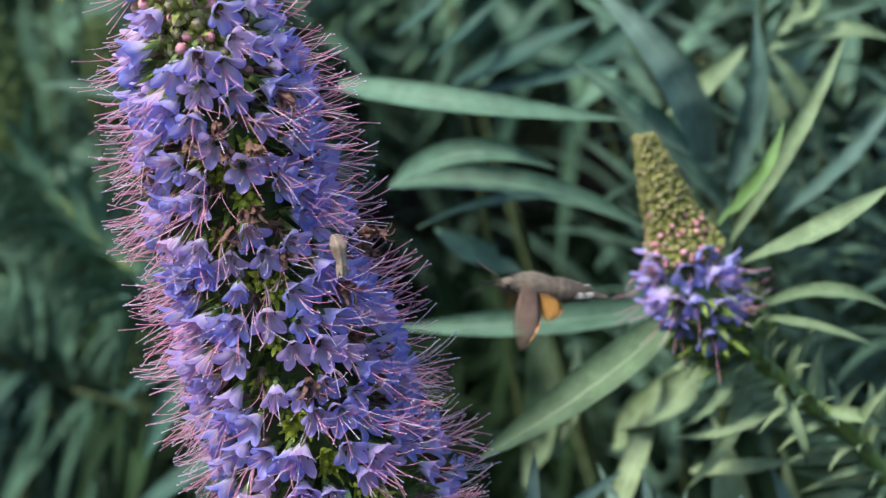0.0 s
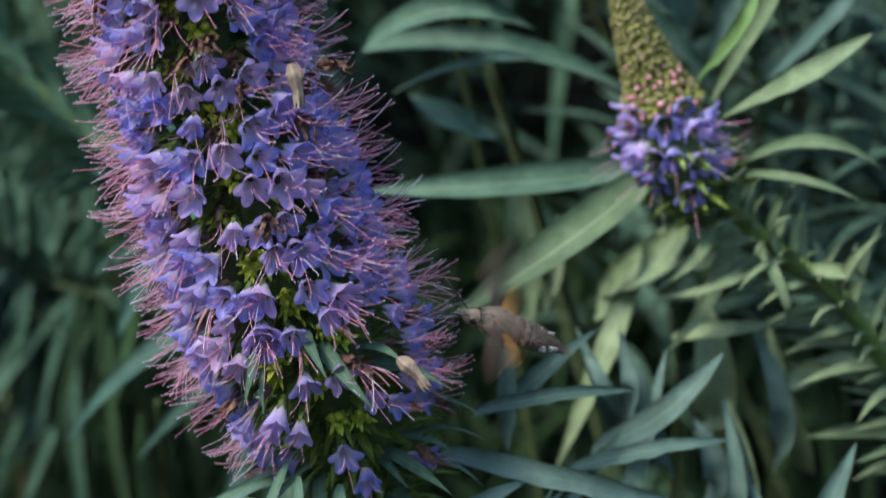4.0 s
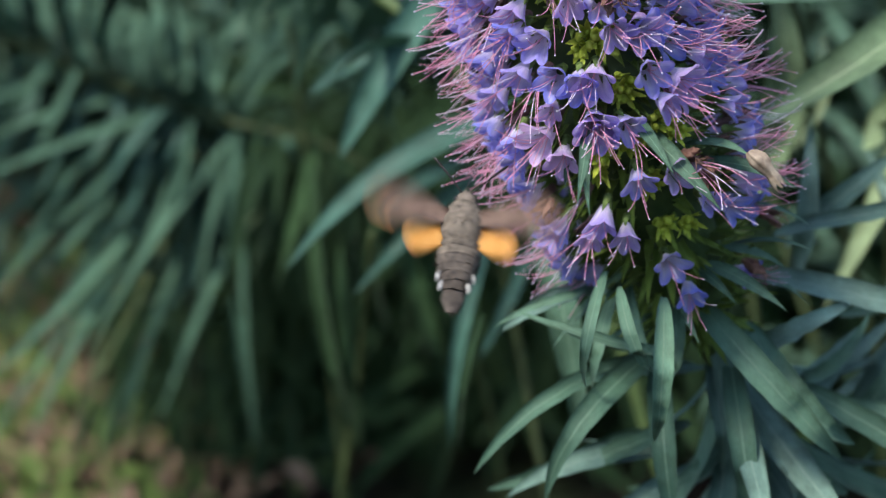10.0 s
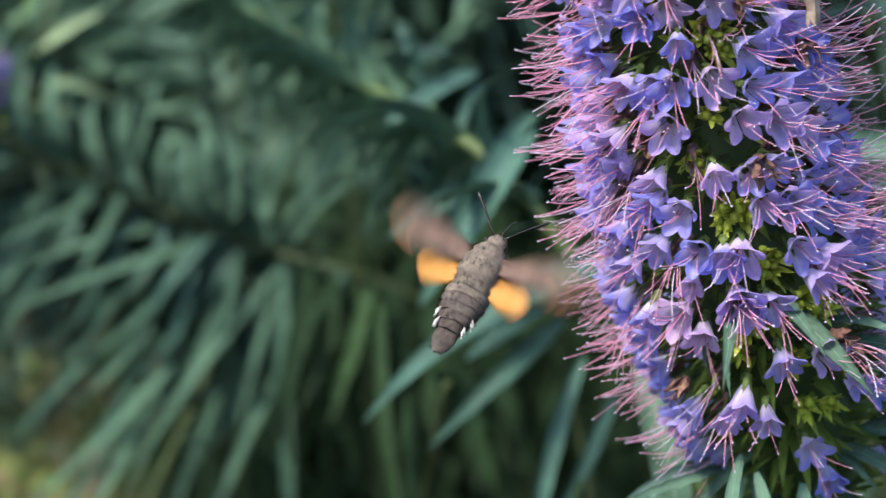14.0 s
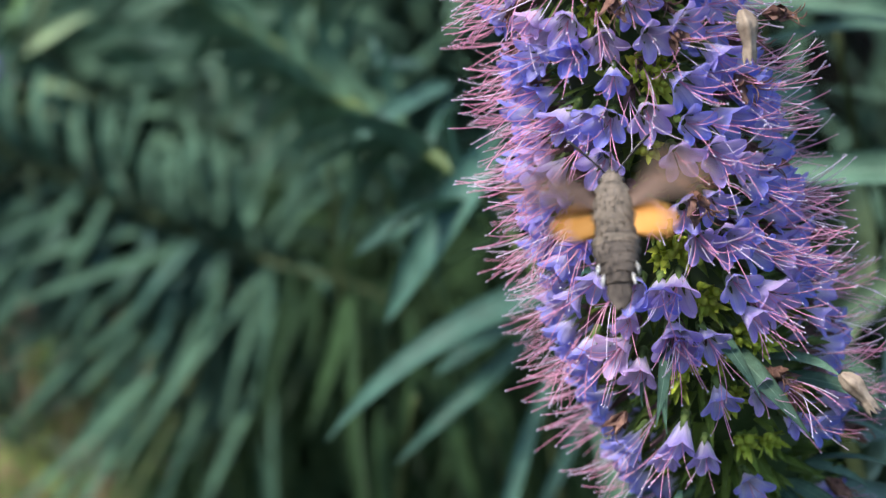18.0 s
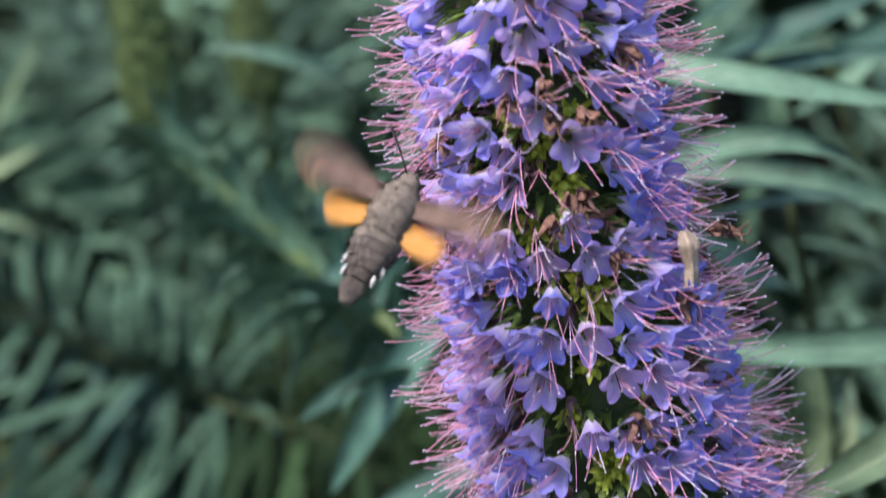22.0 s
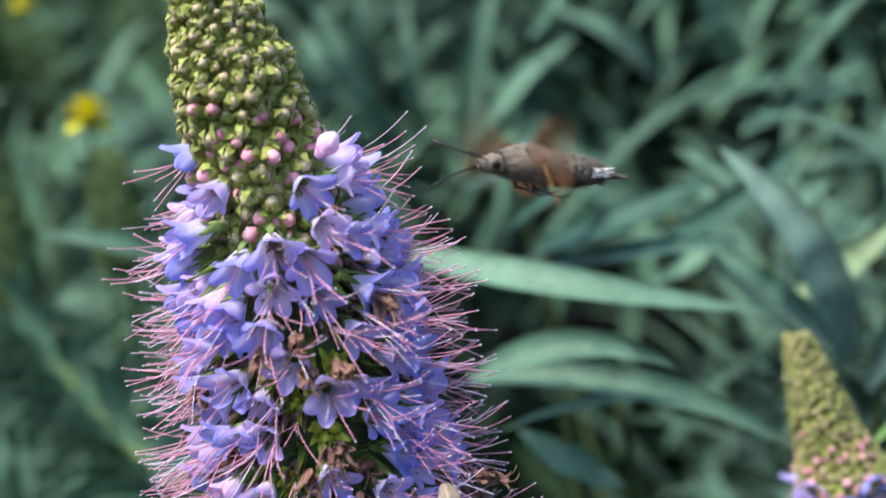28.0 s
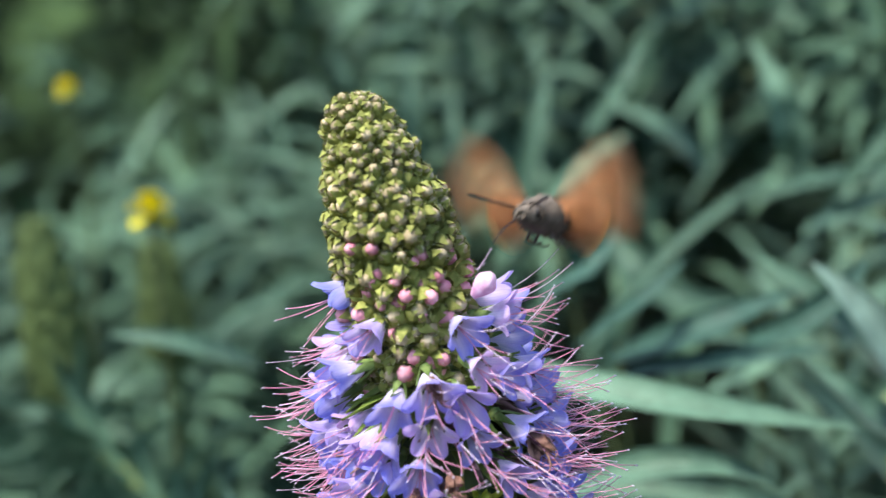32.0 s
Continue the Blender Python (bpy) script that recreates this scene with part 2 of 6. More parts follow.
def ground_material():
    mat, tree, shader = material("leaf_litter_soil", 0.9, 0.15)
    a = noise_tex(tree, 9, 5)
    b = noise_tex(tree, 70, 4)
    # soil and weeds are coloured near black for the shade under the shrub
    soil = ramp(tree, b, [(0.3, (0.008, 0.006, 0.004)), (0.55, (0.02, 0.015, 0.011)), (0.75, (0.05, 0.036, 0.026))])
    weeds = ramp(tree, b, [(0.3, (0.008, 0.012, 0.005)), (0.7, (0.022, 0.032, 0.012))])
    patch = ramp(tree, a, [(0.42, (0, 0, 0)), (0.58, (1, 1, 1))])
    colour = mix(tree, patch, soil, weeds)
    # grass and weeds cover the bank
    place_at = tree.nodes.new("ShaderNodeTexCoord")
    xyz = tree.nodes.new("ShaderNodeSeparateXYZ")
    tree.links.new(place_at.outputs["Object"], xyz.inputs[0])
    high = ramp(tree, xyz.outputs[2], [(0.0, (0, 0, 0)), (0.15, (1, 1, 1))])
    grass = ramp(tree, b, [(0.3, (0.025, 0.055, 0.02)), (0.7, (0.07, 0.125, 0.045))])
    colour = mix(tree, high, colour, grass)
    tree.links.new(colour, shader.inputs["Base Color"])
    bump(tree, shader, b, 0.9, 0.006)
    return mat


# ---- mesh tools ----
def mesh(name, verts, faces, materials, slots=None, uvs=None, smooth=True):
    me = bpy.data.meshes.new(name)
    me.from_pydata(verts, [], faces)
    for m in materials:
        me.materials.append(m)
    if slots is not None:
        me.polygons.foreach_set("material_index", slots)
    if uvs is not None:
        layer = me.uv_layers.new(name="UVMap")
        loops = np.zeros(len(me.loops), dtype=np.int32)
        me.loops.foreach_get("vertex_index", loops)
        layer.data.foreach_set("uv", np.asarray(uvs, dtype=np.float32)[loops].ravel())
    if smooth:
        me.polygons.foreach_set("use_smooth", [True] * len(me.polygons))
    me.update()
    return me


def place(name, data, parent, m=None, label=""):
    """One part: a mesh object under its thing."""
    ob = new(name, data)
    ob.parent = parent
    if m is not None:
        ob.matrix_basis = m
    return tagged(ob, label) if label else ob


class Pile:
    """Gathers vertices and faces of several pieces into one mesh."""

    def __init__(self):
        self.v, self.f, self.s, self.uv = [], [], [], []

    def add(self, verts, faces, slot=0, uvs=None):
        n = len(self.v)
        self.v += [tuple(p) for p in verts]
        self.f += [tuple(n + i for i in face) for face in faces]
        self.s += [slot] * len(faces)
        self.uv += [tuple(q) for q in uvs] if uvs is not None else [(0.5, 0.5)] * len(verts)

    def take(self, data, m):
        """Adds a copy of a finished mesh at a pose."""
        layer = data.uv_layers[0].data
        uvs = [(0.0, 0.0)] * len(data.vertices)
        for loop in data.loops:
            uvs[loop.vertex_index] = tuple(layer[loop.index].uv)
        self.add([m @ v.co for v in data.vertices], [tuple(p.vertices) for p in data.polygons], 0, uvs)

    def mesh(self, name, materials, smooth=True):
        return mesh(name, self.v, self.f, materials, self.s, self.uv, smooth)


def grid_faces(nu, nv, wrap=False):
    """Faces of nv rows of nu points each."""
    out = []
    for j in range(nv - 1):
        for i in range(nu if wrap else nu - 1):
            k = (i + 1) % nu
            out.append((j * nu + i, j * nu + k, (j + 1) * nu + k, (j + 1) * nu + i))
    return out


def frame_along(d, hint=Vector((0, 0, 1))):
    side = d.cross(hint)
    if side.length < 1e-4:
        side = d.cross(Vector((1, 0, 0)))
    side.normalize()
    return side, side.cross(d).normalized()


def tube(points, radii, sides=6):
    pts = [Vector(p) for p in points]
    verts = []
    for k, p in enumerate(pts):
        d = (pts[min(k + 1, len(pts) - 1)] - pts[max(k - 1, 0)]).normalized()
        side, up = frame_along(d, Vector((0.03, 0.02, 1)) if abs(d.z) < 0.9 else Vector((1, 0.1, 0)))
        for i in range(sides):
            a = 2 * math.pi * i / sides
            verts.append(p + radii[k] * (math.cos(a) * side + math.sin(a) * up))
    faces = grid_faces(sides, len(pts), True)
    faces += [tuple(range(sides))[::-1], tuple(len(verts) - sides + i for i in range(sides))]
    return verts, faces


def ball(centre, radius, rings=4, sides=6, squash=(1, 1, 1)):
    verts = [(0, 0, -1)]
    for j in range(1, rings):
        b = math.pi * (j / rings - 0.5)
        verts += [(math.cos(b) * math.cos(2 * math.pi * i / sides), math.cos(b) * math.sin(2 * math.pi * i / sides), math.sin(b)) for i in range(sides)]
    verts.append((0, 0, 1))
    faces = [(0, 1 + (i + 1) % sides, 1 + i) for i in range(sides)]
    for j in range(rings - 2):
        faces += [(1 + j * sides + i, 1 + j * sides + (i + 1) % sides, 1 + (j + 1) * sides + (i + 1) % sides, 1 + (j + 1) * sides + i) for i in range(sides)]
    last, top = 1 + (rings - 2) * sides, len(verts) - 1
    faces += [(last + i, last + (i + 1) % sides, top) for i in range(sides)]
    return [Vector(centre) + Vector([radius * c * s for c, s in zip(v, squash)]) for v in verts], faces


def smooth_line(points, n):
    """n points on a smooth curve through the given ones."""
    p = [Vector(q) for q in points]
    p = [2 * p[0] - p[1]] + p + [2 * p[-1] - p[-2]]
    out = []
    for k in range(n):
        s = k / (n - 1) * (len(p) - 3)
        i = min(int(s), len(p) - 4)
        u = s - i
        a, b, c, d = p[i : i + 4]
        out.append(0.5 * (2 * b + (c - a) * u + (2 * a - 5 * b + 4 * c - d) * u * u + (3 * b - a - 3 * c + d) * u**3))
    return out


def matrix_to(origin, z_axis, spin=0.0, scale=1.0, up=Vector((0, 0, 1))):
    """A pose whose local z runs along z_axis, local y upwards."""
    z = Vector(z_axis).normalized()
    x = up.cross(z)
    if x.length < 1e-4:
        x = Vector((1, 0, 0))
    x.normalize()
    y = z.cross(x)
    m = Matrix((x, y, z)).transposed().to_4x4()
    return Matrix.Translation(origin) @ m @ Matrix.Rotation(spin, 4, "Z") @ Matrix.Scale(scale, 4)


# ---- leaves ----
def blade(centre_line, normals, width, fold, curl, thick=0.00035, nu=5, shape=(0.55, 1.1)):
    """A lance-shaped leaf along a line of points: two skins joined at the edge, folded along the midrib."""
    n = len(centre_line)
    peak = (shape[0] / (shape[0] + shape[1]))
    top = peak ** shape[0] * (1 - peak) ** shape[1]
    verts, uvs = [], []
    for skin in (1, -1):
        for k, p in enumerate(centre_line):
            s = k / (n - 1)
            d = (centre_line[min(k + 1, n - 1)] - centre_line[max(k - 1, 0)]).normalized()
            up = (normals[k] - d * normals[k].dot(d)).normalized()
            side = d.cross(up)
            half = width / 2 * max((s + 0.015) ** shape[0] * max(1 - s, 0.0) ** shape[1] / top, 0.02)
            for i in range(nu):
                u = 2 * i / (nu - 1) - 1
                lift = fold * abs(u) * half + curl * half * math.sin(5 * s + 2.5 * u) * abs(u)
                verts.append(p + side * (u * half) + up * (lift + skin * thick / 2 * (1 - u * u * 0.9)))
                uvs.append((u, s))
    skin_faces = grid_faces(nu, n)
    faces = [f[::-1] for f in skin_faces] + [tuple(i + nu * n for i in f) for f in skin_faces]
    for j in range(n - 1):
        for i in (0, nu - 1):
            a, b = j * nu + i, (j + 1) * nu + i
            faces.append((a, b, b + nu * n, a + nu * n) if i == 0 else (b, a, a + nu * n, b + nu * n))
    return verts, faces, uvs


def leaf_mesh(length, width, droop, fold, seed, mat, rows=12):
    """A loose leaf: it starts at the origin, runs along y and bends down towards -z."""
    rng = random.Random(seed)
    line, angle, p = [], 0.25 + 0.2 * rng.random(), Vector((0, 0, 0))
    sway = rng.uniform(-0.5, 0.5)
    for k in range(rows):
        line.append(p.copy())
        a = angle - droop * (k / rows) ** 1.2
        b = sway * (k / rows)
        p += Vector((math.sin(b) * math.cos(a), math.cos(b) * math.cos(a), math.sin(a))) * length / (rows - 1)
    twist = rng.uniform(-0.5, 0.5)
    normals = [Vector((math.sin(twist * k / rows), 0.0, math.cos(twist * k / rows))) + Vector((0, 0.3 * droop * k / rows, 0)) for k in range(rows)]
    v, f, uv = blade(line, normals, width, fold, rng.uniform(0.0, 0.12))
    return mesh("leaf", v, f, [mat], None, uv)


def set_leaf(parent, row, mat, seed, slim=0.95, label=""):
    """A leaf from its base to its tip, given its greatest width and how far its middle stands off the straight line."""
    bx, by, bz, tx, ty, tz, width, sag = row
    rng = random.Random(seed)
    b, t = Vector((bx, by, bz)), Vector((tx, ty, tz))
    across = Vector((-(t.z - b.z), 0, t.x - b.x)).normalized()
    line = []
    rows = 16
    for k in range(rows):
        s = k / (rows - 1)
        line.append(b.lerp(t, s) + across * (4 * sag * s * (1 - s)) + Vector((0, -0.012, 0)) * math.sin(math.pi * s) * rng.uniform(0.9, 1.1))
    face = Vector((rng.uniform(-0.4, 0.1), -0.75, rng.uniform(0.35, 0.95)))
    roll = rng.uniform(-0.35, 0.35)
    normals = [face + Vector((roll * (k / rows - 0.5), 0, 0.3 * (0.5 - k / rows))) for k in range(rows)]
    v, f, uv = blade(line, normals, width * slim, rng.uniform(0.25, 0.6), rng.uniform(0.02, 0.1), shape=(rng.uniform(0.38, 0.5), rng.uniform(0.72, 0.98)))
    return place("leaf", mesh("leaf", v, f, [mat], None, uv), parent, None, label)


LEAF_KINDS = {}


def leaf_kinds(key, mat, length, width, droop, count=7):
    rng = random.Random(len(key) * 31 + 5)
    LEAF_KINDS[key] = [leaf_mesh(length * rng.uniform(0.8, 1.2), width * rng.uniform(0.8, 1.2), droop * rng.uniform(0.5, 1.5), rng.uniform(0.2, 0.5), 100 + k, mat) for k in range(count)]


leaf_kinds("grey", LEAF, 0.08, 0.0108, 1.1)
leaf_kinds("blue", LEAF_BLUE, 0.075, 0.0095, 1.1)
leaf_kinds("hanging", LEAF_HALF_SHADED, 0.062, 0.0066, 0.9)
leaf_kinds("needle", LEAF_SUNLIT, 0.036, 0.0046, 0.8)
leaf_kinds("bright", LEAF_SUNLIT, 0.085, 0.0115, 1.0)
leaf_kinds("far", LEAF_FAR_LIT, 0.052, 0.0068, 1.3)
leaf_kinds("upper", LEAF_FAR_LIT, 0.062, 0.0066, 0.9)


def stem_part(parent, line, r0, r1, mat=STEM, sides=8):
    pts = smooth_line(line, 18)
    rng = random.Random(int(1e4 * abs(pts[0].x)) + 3)
    radii = [(r0 + (r1 - r0) * k / 17) * rng.uniform(0.93, 1.07) for k in range(18)]
    pile = Pile()
    pile.add(*tube(pts, radii, sides))
    return place("stem", pile.mesh("stem", [mat]), parent)


def further(thing, k, viewer):
    """Moves a thing away from a point and enlarges it alike."""
    v = Vector(viewer)
    thing.location = v + k * (thing.location - v)
    thing.scale = (k, k, k)
    return thing


def leafy(parent, line, kind, count, start=0.05, end=1.0, scale=(0.8, 1.1), rise=0.5, seed=1, hang=0.0, pile=None, face=(0, -0.15, 0.35)):
    """Leaves set in a spiral round a stem, their upper sides turned to face; a far shoot gathers them in a pile."""
    rng = random.Random(seed)
    pts = smooth_line(line, 60)
    turn = rng.uniform(0, 6.28)
    for k in range(count):
        s = start + (end - start) * (k + rng.uniform(0, 0.8)) / count
        i = min(int(s * 59), 58)
        d = (pts[i + 1] - pts[i]).normalized()
        side, up = frame_along(d)
        turn += 2.4 + rng.uniform(-0.25, 0.25)
        out = (math.cos(turn) * side + math.sin(turn) * up) * math.cos(rise) + d * math.sin(rise)
        out += Vector((0, 0, -hang))
        out.normalize()
        normal = (d - out * d.dot(out)) + Vector(face)
        x = out.cross(normal).normalized()
        z = x.cross(out)
        size = rng.uniform(*scale) * (1 - 0.35 * s)
        m = Matrix.Translation(pts[i]) @ Matrix((x, out, z)).transposed().to_4x4() @ Matrix.Scale(size, 4)
        if pile is None:
            place("leaf", rng.choice(LEAF_KINDS[kind]), parent, m)
        else:
            pile.take(rng.choice(LEAF_KINDS[kind]), m)


def shoot(name, label, line, kind, count, r=0.0022, seed=1, hang=0.0, scale=(0.8, 1.1), rise=0.5, start=0.05, group="leafy shoots", far=False):
    thing = tagged(new(name), label, "shrub shoot", group)
    thing.location = line[0]
    rel = [Vector(p) - Vector(line[0]) for p in line]
    stem_part(thing, rel, r * 1.3, r * 0.7, STEM_DARK)
    pile = Pile() if far else None
    leafy(thing, rel, kind, count, start, 1.0, scale, rise, seed, hang, pile)
    if far:
        place("foliage", pile.mesh("foliage", list(LEAF_KINDS[kind][0].materials)), thing)
    return thing


# ---- flowers ----
def corolla_mesh(seed, opened):
    """A short funnel that parts into five broad, rounded, overlapping lobes, the upper two hooded; local z is the way out, y is up."""
    rng = random.Random(seed)
    pile = Pile()
    nu, tube_rows, lobe_rows = 7, 4, 8
    for k in range(5):
        mid = math.radians(90 + 72 * k) + rng.uniform(-0.1, 0.1)
        out, side = Vector((math.cos(mid), math.sin(mid), 0)), Vector((-math.sin(mid), math.cos(mid), 0))
        upper = (1.0, 0.6, -0.6, -0.6, 0.6)[k]
        long = (0.0055 + 0.0007 * upper) * rng.uniform(0.9, 1.1)
        spread = opened * rng.uniform(0.75, 1.2) * (0.8 if upper > 0.9 else 1.0)
        wave, layer = rng.uniform(-0.3, 0.3), (0.00012, -0.0001, 0.0001, -0.00012, 0.0)[k]
        verts, uvs = [], []
        for j in range(tube_rows):
            v = j / tube_rows
            r, z = 0.0009 + 0.0013 * v ** 0.8, 0.0028 * v
            for i in range(nu):
                u = 2 * i / (nu - 1) - 1
                a = mid + u * math.radians(36.5)
                verts.append(((r + layer * v) * math.cos(a), (r + layer * v) * math.sin(a), z))
                uvs.append((u, 0.45 * v))
        r, z, last = 0.0022, 0.0028, 0.0
        for j in range(lobe_rows):
            w = math.sin(math.pi / 2 * j / (lobe_rows - 1))
            angle = 0.30 + 0.3 * spread + (0.3 + 0.75 * spread) * w ** 2.5
            r += math.sin(angle) * long * (w - last)
            z += math.cos(angle) * long * (w - last)
            last = w
            half = (0.00145 + (0.00095 + 0.0002 * upper) * min(1.6 * w, 1)) * max(1 - w ** 4.0, 0.0) ** 0.5 + 0.00003
            for i in range(nu):
                u = 2 * i / (nu - 1) - 1
                t = u * half
                lean = r + layer - t * t / (2 * r) * (1.0 + 0.5 * w)
                p = out * lean + side * (t * (1 - 0.12 * u * u))
                ruffle = (wave * u + 0.35 * math.sin(4 * u + 2 * k)) * 0.0007 * w
                verts.append((p.x, p.y, z + ruffle + 0.0005 * w * u * u))
                uvs.append((u, 0.45 + 0.55 * w))
        pile.add(verts, grid_faces(nu, tube_rows + lobe_rows), 0, uvs)
    return pile.mesh("corolla", [PETAL])


def half_open_mesh():
    """A swollen bud about to open: pleated petals rolled over one another."""
    pile = Pile()
    rows, sides = 9, 15
    verts, uvs = [], []
    for j in range(rows):
        v = j / (rows - 1)
        r = 0.0008 + 0.0024 * math.sin(math.pi * min(v * 0.62 + 0.06, 1)) ** 1.2 * (1 - 0.75 * max(v - 0.72, 0) / 0.28)
        for i in range(sides):
            a = 2 * math.pi * i / sides
            k = 1 + 0.10 * math.cos(5 * a + 2.2 * v)
            verts.append((r * k * math.cos(a), r * k * math.sin(a), 0.0085 * v))
            uvs.append((math.cos(5 * a), v))
    pile.add(verts, grid_faces(sides, rows, True) + [tuple(len(verts) - sides + i for i in range(sides))], 0, uvs)
    return pile.mesh("opening_bud", [HALF_OPEN])


def stamen_mesh(seed, slot, pale):
    """One long thin filament that curves up out of the mouth, tipped with an anther."""
    rng = random.Random(seed)
    pile = Pile()
    a = 2 * math.pi * (slot + rng.uniform(0.1, 0.9)) / 5
    reach, fan, lift = rng.uniform(0.0122, 0.0188), rng.uniform(0.0012, 0.006), rng.uniform(-0.001, 0.006)
    bend = rng.uniform(-0.0015, 0.0015)
    pts = []
    for j in range(8):
        s = j / 7
        pts.append((math.cos(a) * fan * s ** 1.3 + bend * s * s, math.sin(a) * fan * s ** 1.3 + lift * s * s, 0.003 + reach * s - 0.0015 * s * s))
    pile.add(*tube(pts, [0.0001 - 0.00003 * j / 7 for j in range(8)], 4), 0)
    pile.add(*ball(pts[-1], 0.0002, 3, 5, (1, 0.8, 1.4)), 1)
    return pile.mesh("stamen", [STAMEN_PALE if pale else STAMEN, ANTHER])


def calyx_mesh(seed, mat=CALYX):
    """Five narrow hairy sepals round the foot of the flower."""
    rng = random.Random(seed)
    pile = Pile()
    for k in range(5):
        a = 2 * math.pi * k / 5 + rng.uniform(-0.2, 0.2)
        out, side = Vector((math.cos(a), math.sin(a), 0)), Vector((-math.sin(a), math.cos(a), 0))
        long = rng.uniform(0.0045, 0.0065)
        verts, uvs = [], []
        for j in range(5):
            s = j / 4
            c = out * (0.0008 + 0.0019 * s - 0.0004 * s * s) + Vector((0, 0, -0.001 + long * s))
            half = 0.0009 * (1 - s) ** 0.7 + 0.00005
            for u in (-1, 0, 1):
                verts.append(c + side * (u * half) - out * (0.0003 * abs(u)))
                uvs.append((u, s))
        pile.add(verts, grid_faces(3, 5), 0, uvs)
    pile.add(*ball((0, 0, -0.0006), 0.0013, 4, 6), 0)
    return pile.mesh("floret", [mat])


def bud_cluster_mesh(seed, pink, count=5):
    """A knot of hairy buds, each a green cup of five sepals round a fuzzy tip; those about to open show pink."""
    rng = random.Random(seed)
    pile = Pile()
    pile.add(*ball((0, 0, 0.0002), 0.0019, 4, 7), 0)
    for k in range(count):
        a, e = 2.4 * k + rng.uniform(-0.3, 0.3), 0.2 + 1.2 * k / count
        way = Vector((math.cos(a) * math.cos(e), math.sin(a) * math.cos(e), math.sin(e)))
        c = way * rng.uniform(0.0018, 0.0025)
        r = rng.uniform(0.0012, 0.0016)
        shown = rng.random() < pink
        pile.add(*ball(c, r, 4, 7), 0)
        side, up = frame_along(way)
        for j in range(5):
            b = 2 * math.pi * j / 5 + rng.uniform(0, 0.4)
            d = math.cos(b) * side + math.sin(b) * up
            w = way.cross(d)
            foot, belly, tip = c + d * r * 0.8, c + d * r * 1.02 + way * r * 0.7, c + way * r * (1.5 if shown else 1.42) + d * r * (0.75 if shown else 0.42)
            pile.add([foot + w * r * 0.5, foot - w * r * 0.5, belly - w * r * 0.42, belly + w * r * 0.42, tip], [(0, 1, 2, 3), (3, 2, 4)], 0)
        pile.add(*ball(c + way * r * (0.75 if shown else 0.6), r * (0.74 if shown else 0.7), 4, 7), 1 if shown else 2)
        # stiff pale hairs
        for j in range(16):
            d = (way + Vector((rng.uniform(-1, 1), rng.uniform(-1, 1), rng.uniform(-1, 1))) * 0.9).normalized()
            x = frame_along(d)[0] * 0.00004
            foot = c + d * r * 0.95
            pile.add([foot + x, foot - x, foot + d * rng.uniform(0.0005, 0.0012)], [(0, 1, 2)], 3)
    return pile.mesh("bud_head", [BUD_GREEN, BUD_PINK, BUD_TIP, FUZZ])


def young_tuft_mesh(seed):
    """Fresh pointed bracts crowded round a few buds."""
    rng = random.Random(seed)
    pile = Pile()
    for k in range(4):
        a = 1.6 * k + rng.uniform(0, 0.6)
        pile.add(*ball((0.0014 * math.cos(a), 0.0014 * math.sin(a), 0.0012 + 0.0004 * k), rng.uniform(0.0008, 0.0012), 4, 6), 0)
    for k in range(9):
        a = 2.4 * k + rng.uniform(-0.3, 0.3)
        out, side = Vector((math.cos(a), math.sin(a), 0)), Vector((-math.sin(a), math.cos(a), 0))
        long, lean = rng.uniform(0.0035, 0.006), rng.uniform(0.35, 1.0)
        verts, uvs = [], []
        for j in range(5):
            q = j / 4
            c = out * (0.0008 + long * lean * q * 0.8) + Vector((0, 0, long * (q - 0.35 * lean * q * q)))
            half = 0.0008 * (0.6 + 1.2 * q) * (1 - q) ** 0.8 + 0.00004
            for u in (-1, 0, 1):
                verts.append(c + side * (u * half) + Vector((0, 0, 0.0003 * abs(u))))
                uvs.append((u, q))
        pile.add(verts, grid_faces(3, 5), 0, uvs)
    return pile.mesh("bud_tuft", [YOUNG_BUD])


def withered_mesh(seed, mat):
    """A shrivelled flower: a few folded, twisted shreds of petal and curled threads."""
    rng = random.Random(seed)
    pile = Pile()
    nu, nv = 5, 8
    for k in range(5):
        a = 1.26 * k + rng.uniform(-0.4, 0.4)
        fan, long, twist, hook = rng.uniform(0.1, 0.5), rng.uniform(0.0055, 0.0095), rng.uniform(-1.6, 1.6), rng.uniform(-0.5, 0.9)
        verts, uvs = [], []
        for j in range(nv):
            v = j / (nv - 1)
            reach = 0.0007 + long * fan * v - hook * 0.0025 * v ** 3
            c = Vector((math.cos(a) * reach, math.sin(a) * reach, long * v * (1 - 0.25 * v) - 0.0012 * hook * v * v))
            b = a + 1.57 + twist * v
            half = 0.0014 * math.sin(2.6 * v + 0.35) * rng.uniform(0.75, 1.15)
            for i in range(nu):
                u = 2 * i / (nu - 1) - 1
                fold = 0.0005 * math.sin(7 * u + 3 * v + k)
                verts.append(c + Vector((math.cos(b), math.sin(b), 0.2)) * (u * half) + Vector((-math.sin(b), math.cos(b), 0)) * (fold + 0.0006 * abs(u)))
                uvs.append((u, v))
        pile.add(verts, grid_faces(nu, nv), 0, uvs)
    for k in range(6):
        a = rng.uniform(0, 6.28)
        curl = rng.uniform(0.3, 1.6)
        pts = [(math.cos(a + curl * q) * 0.0032 * q, math.sin(a + curl * q) * 0.0032 * q - 0.0008, 0.005 + 0.0065 * q - 0.003 * q * q) for q in (0, 0.3, 0.6, 0.8, 1.0)]
        pile.add(*tube(pts, [0.00018, 0.00015, 0.00013, 0.00012, 0.00008], 4), 0)
    return pile.mesh("withered_floret", [mat])


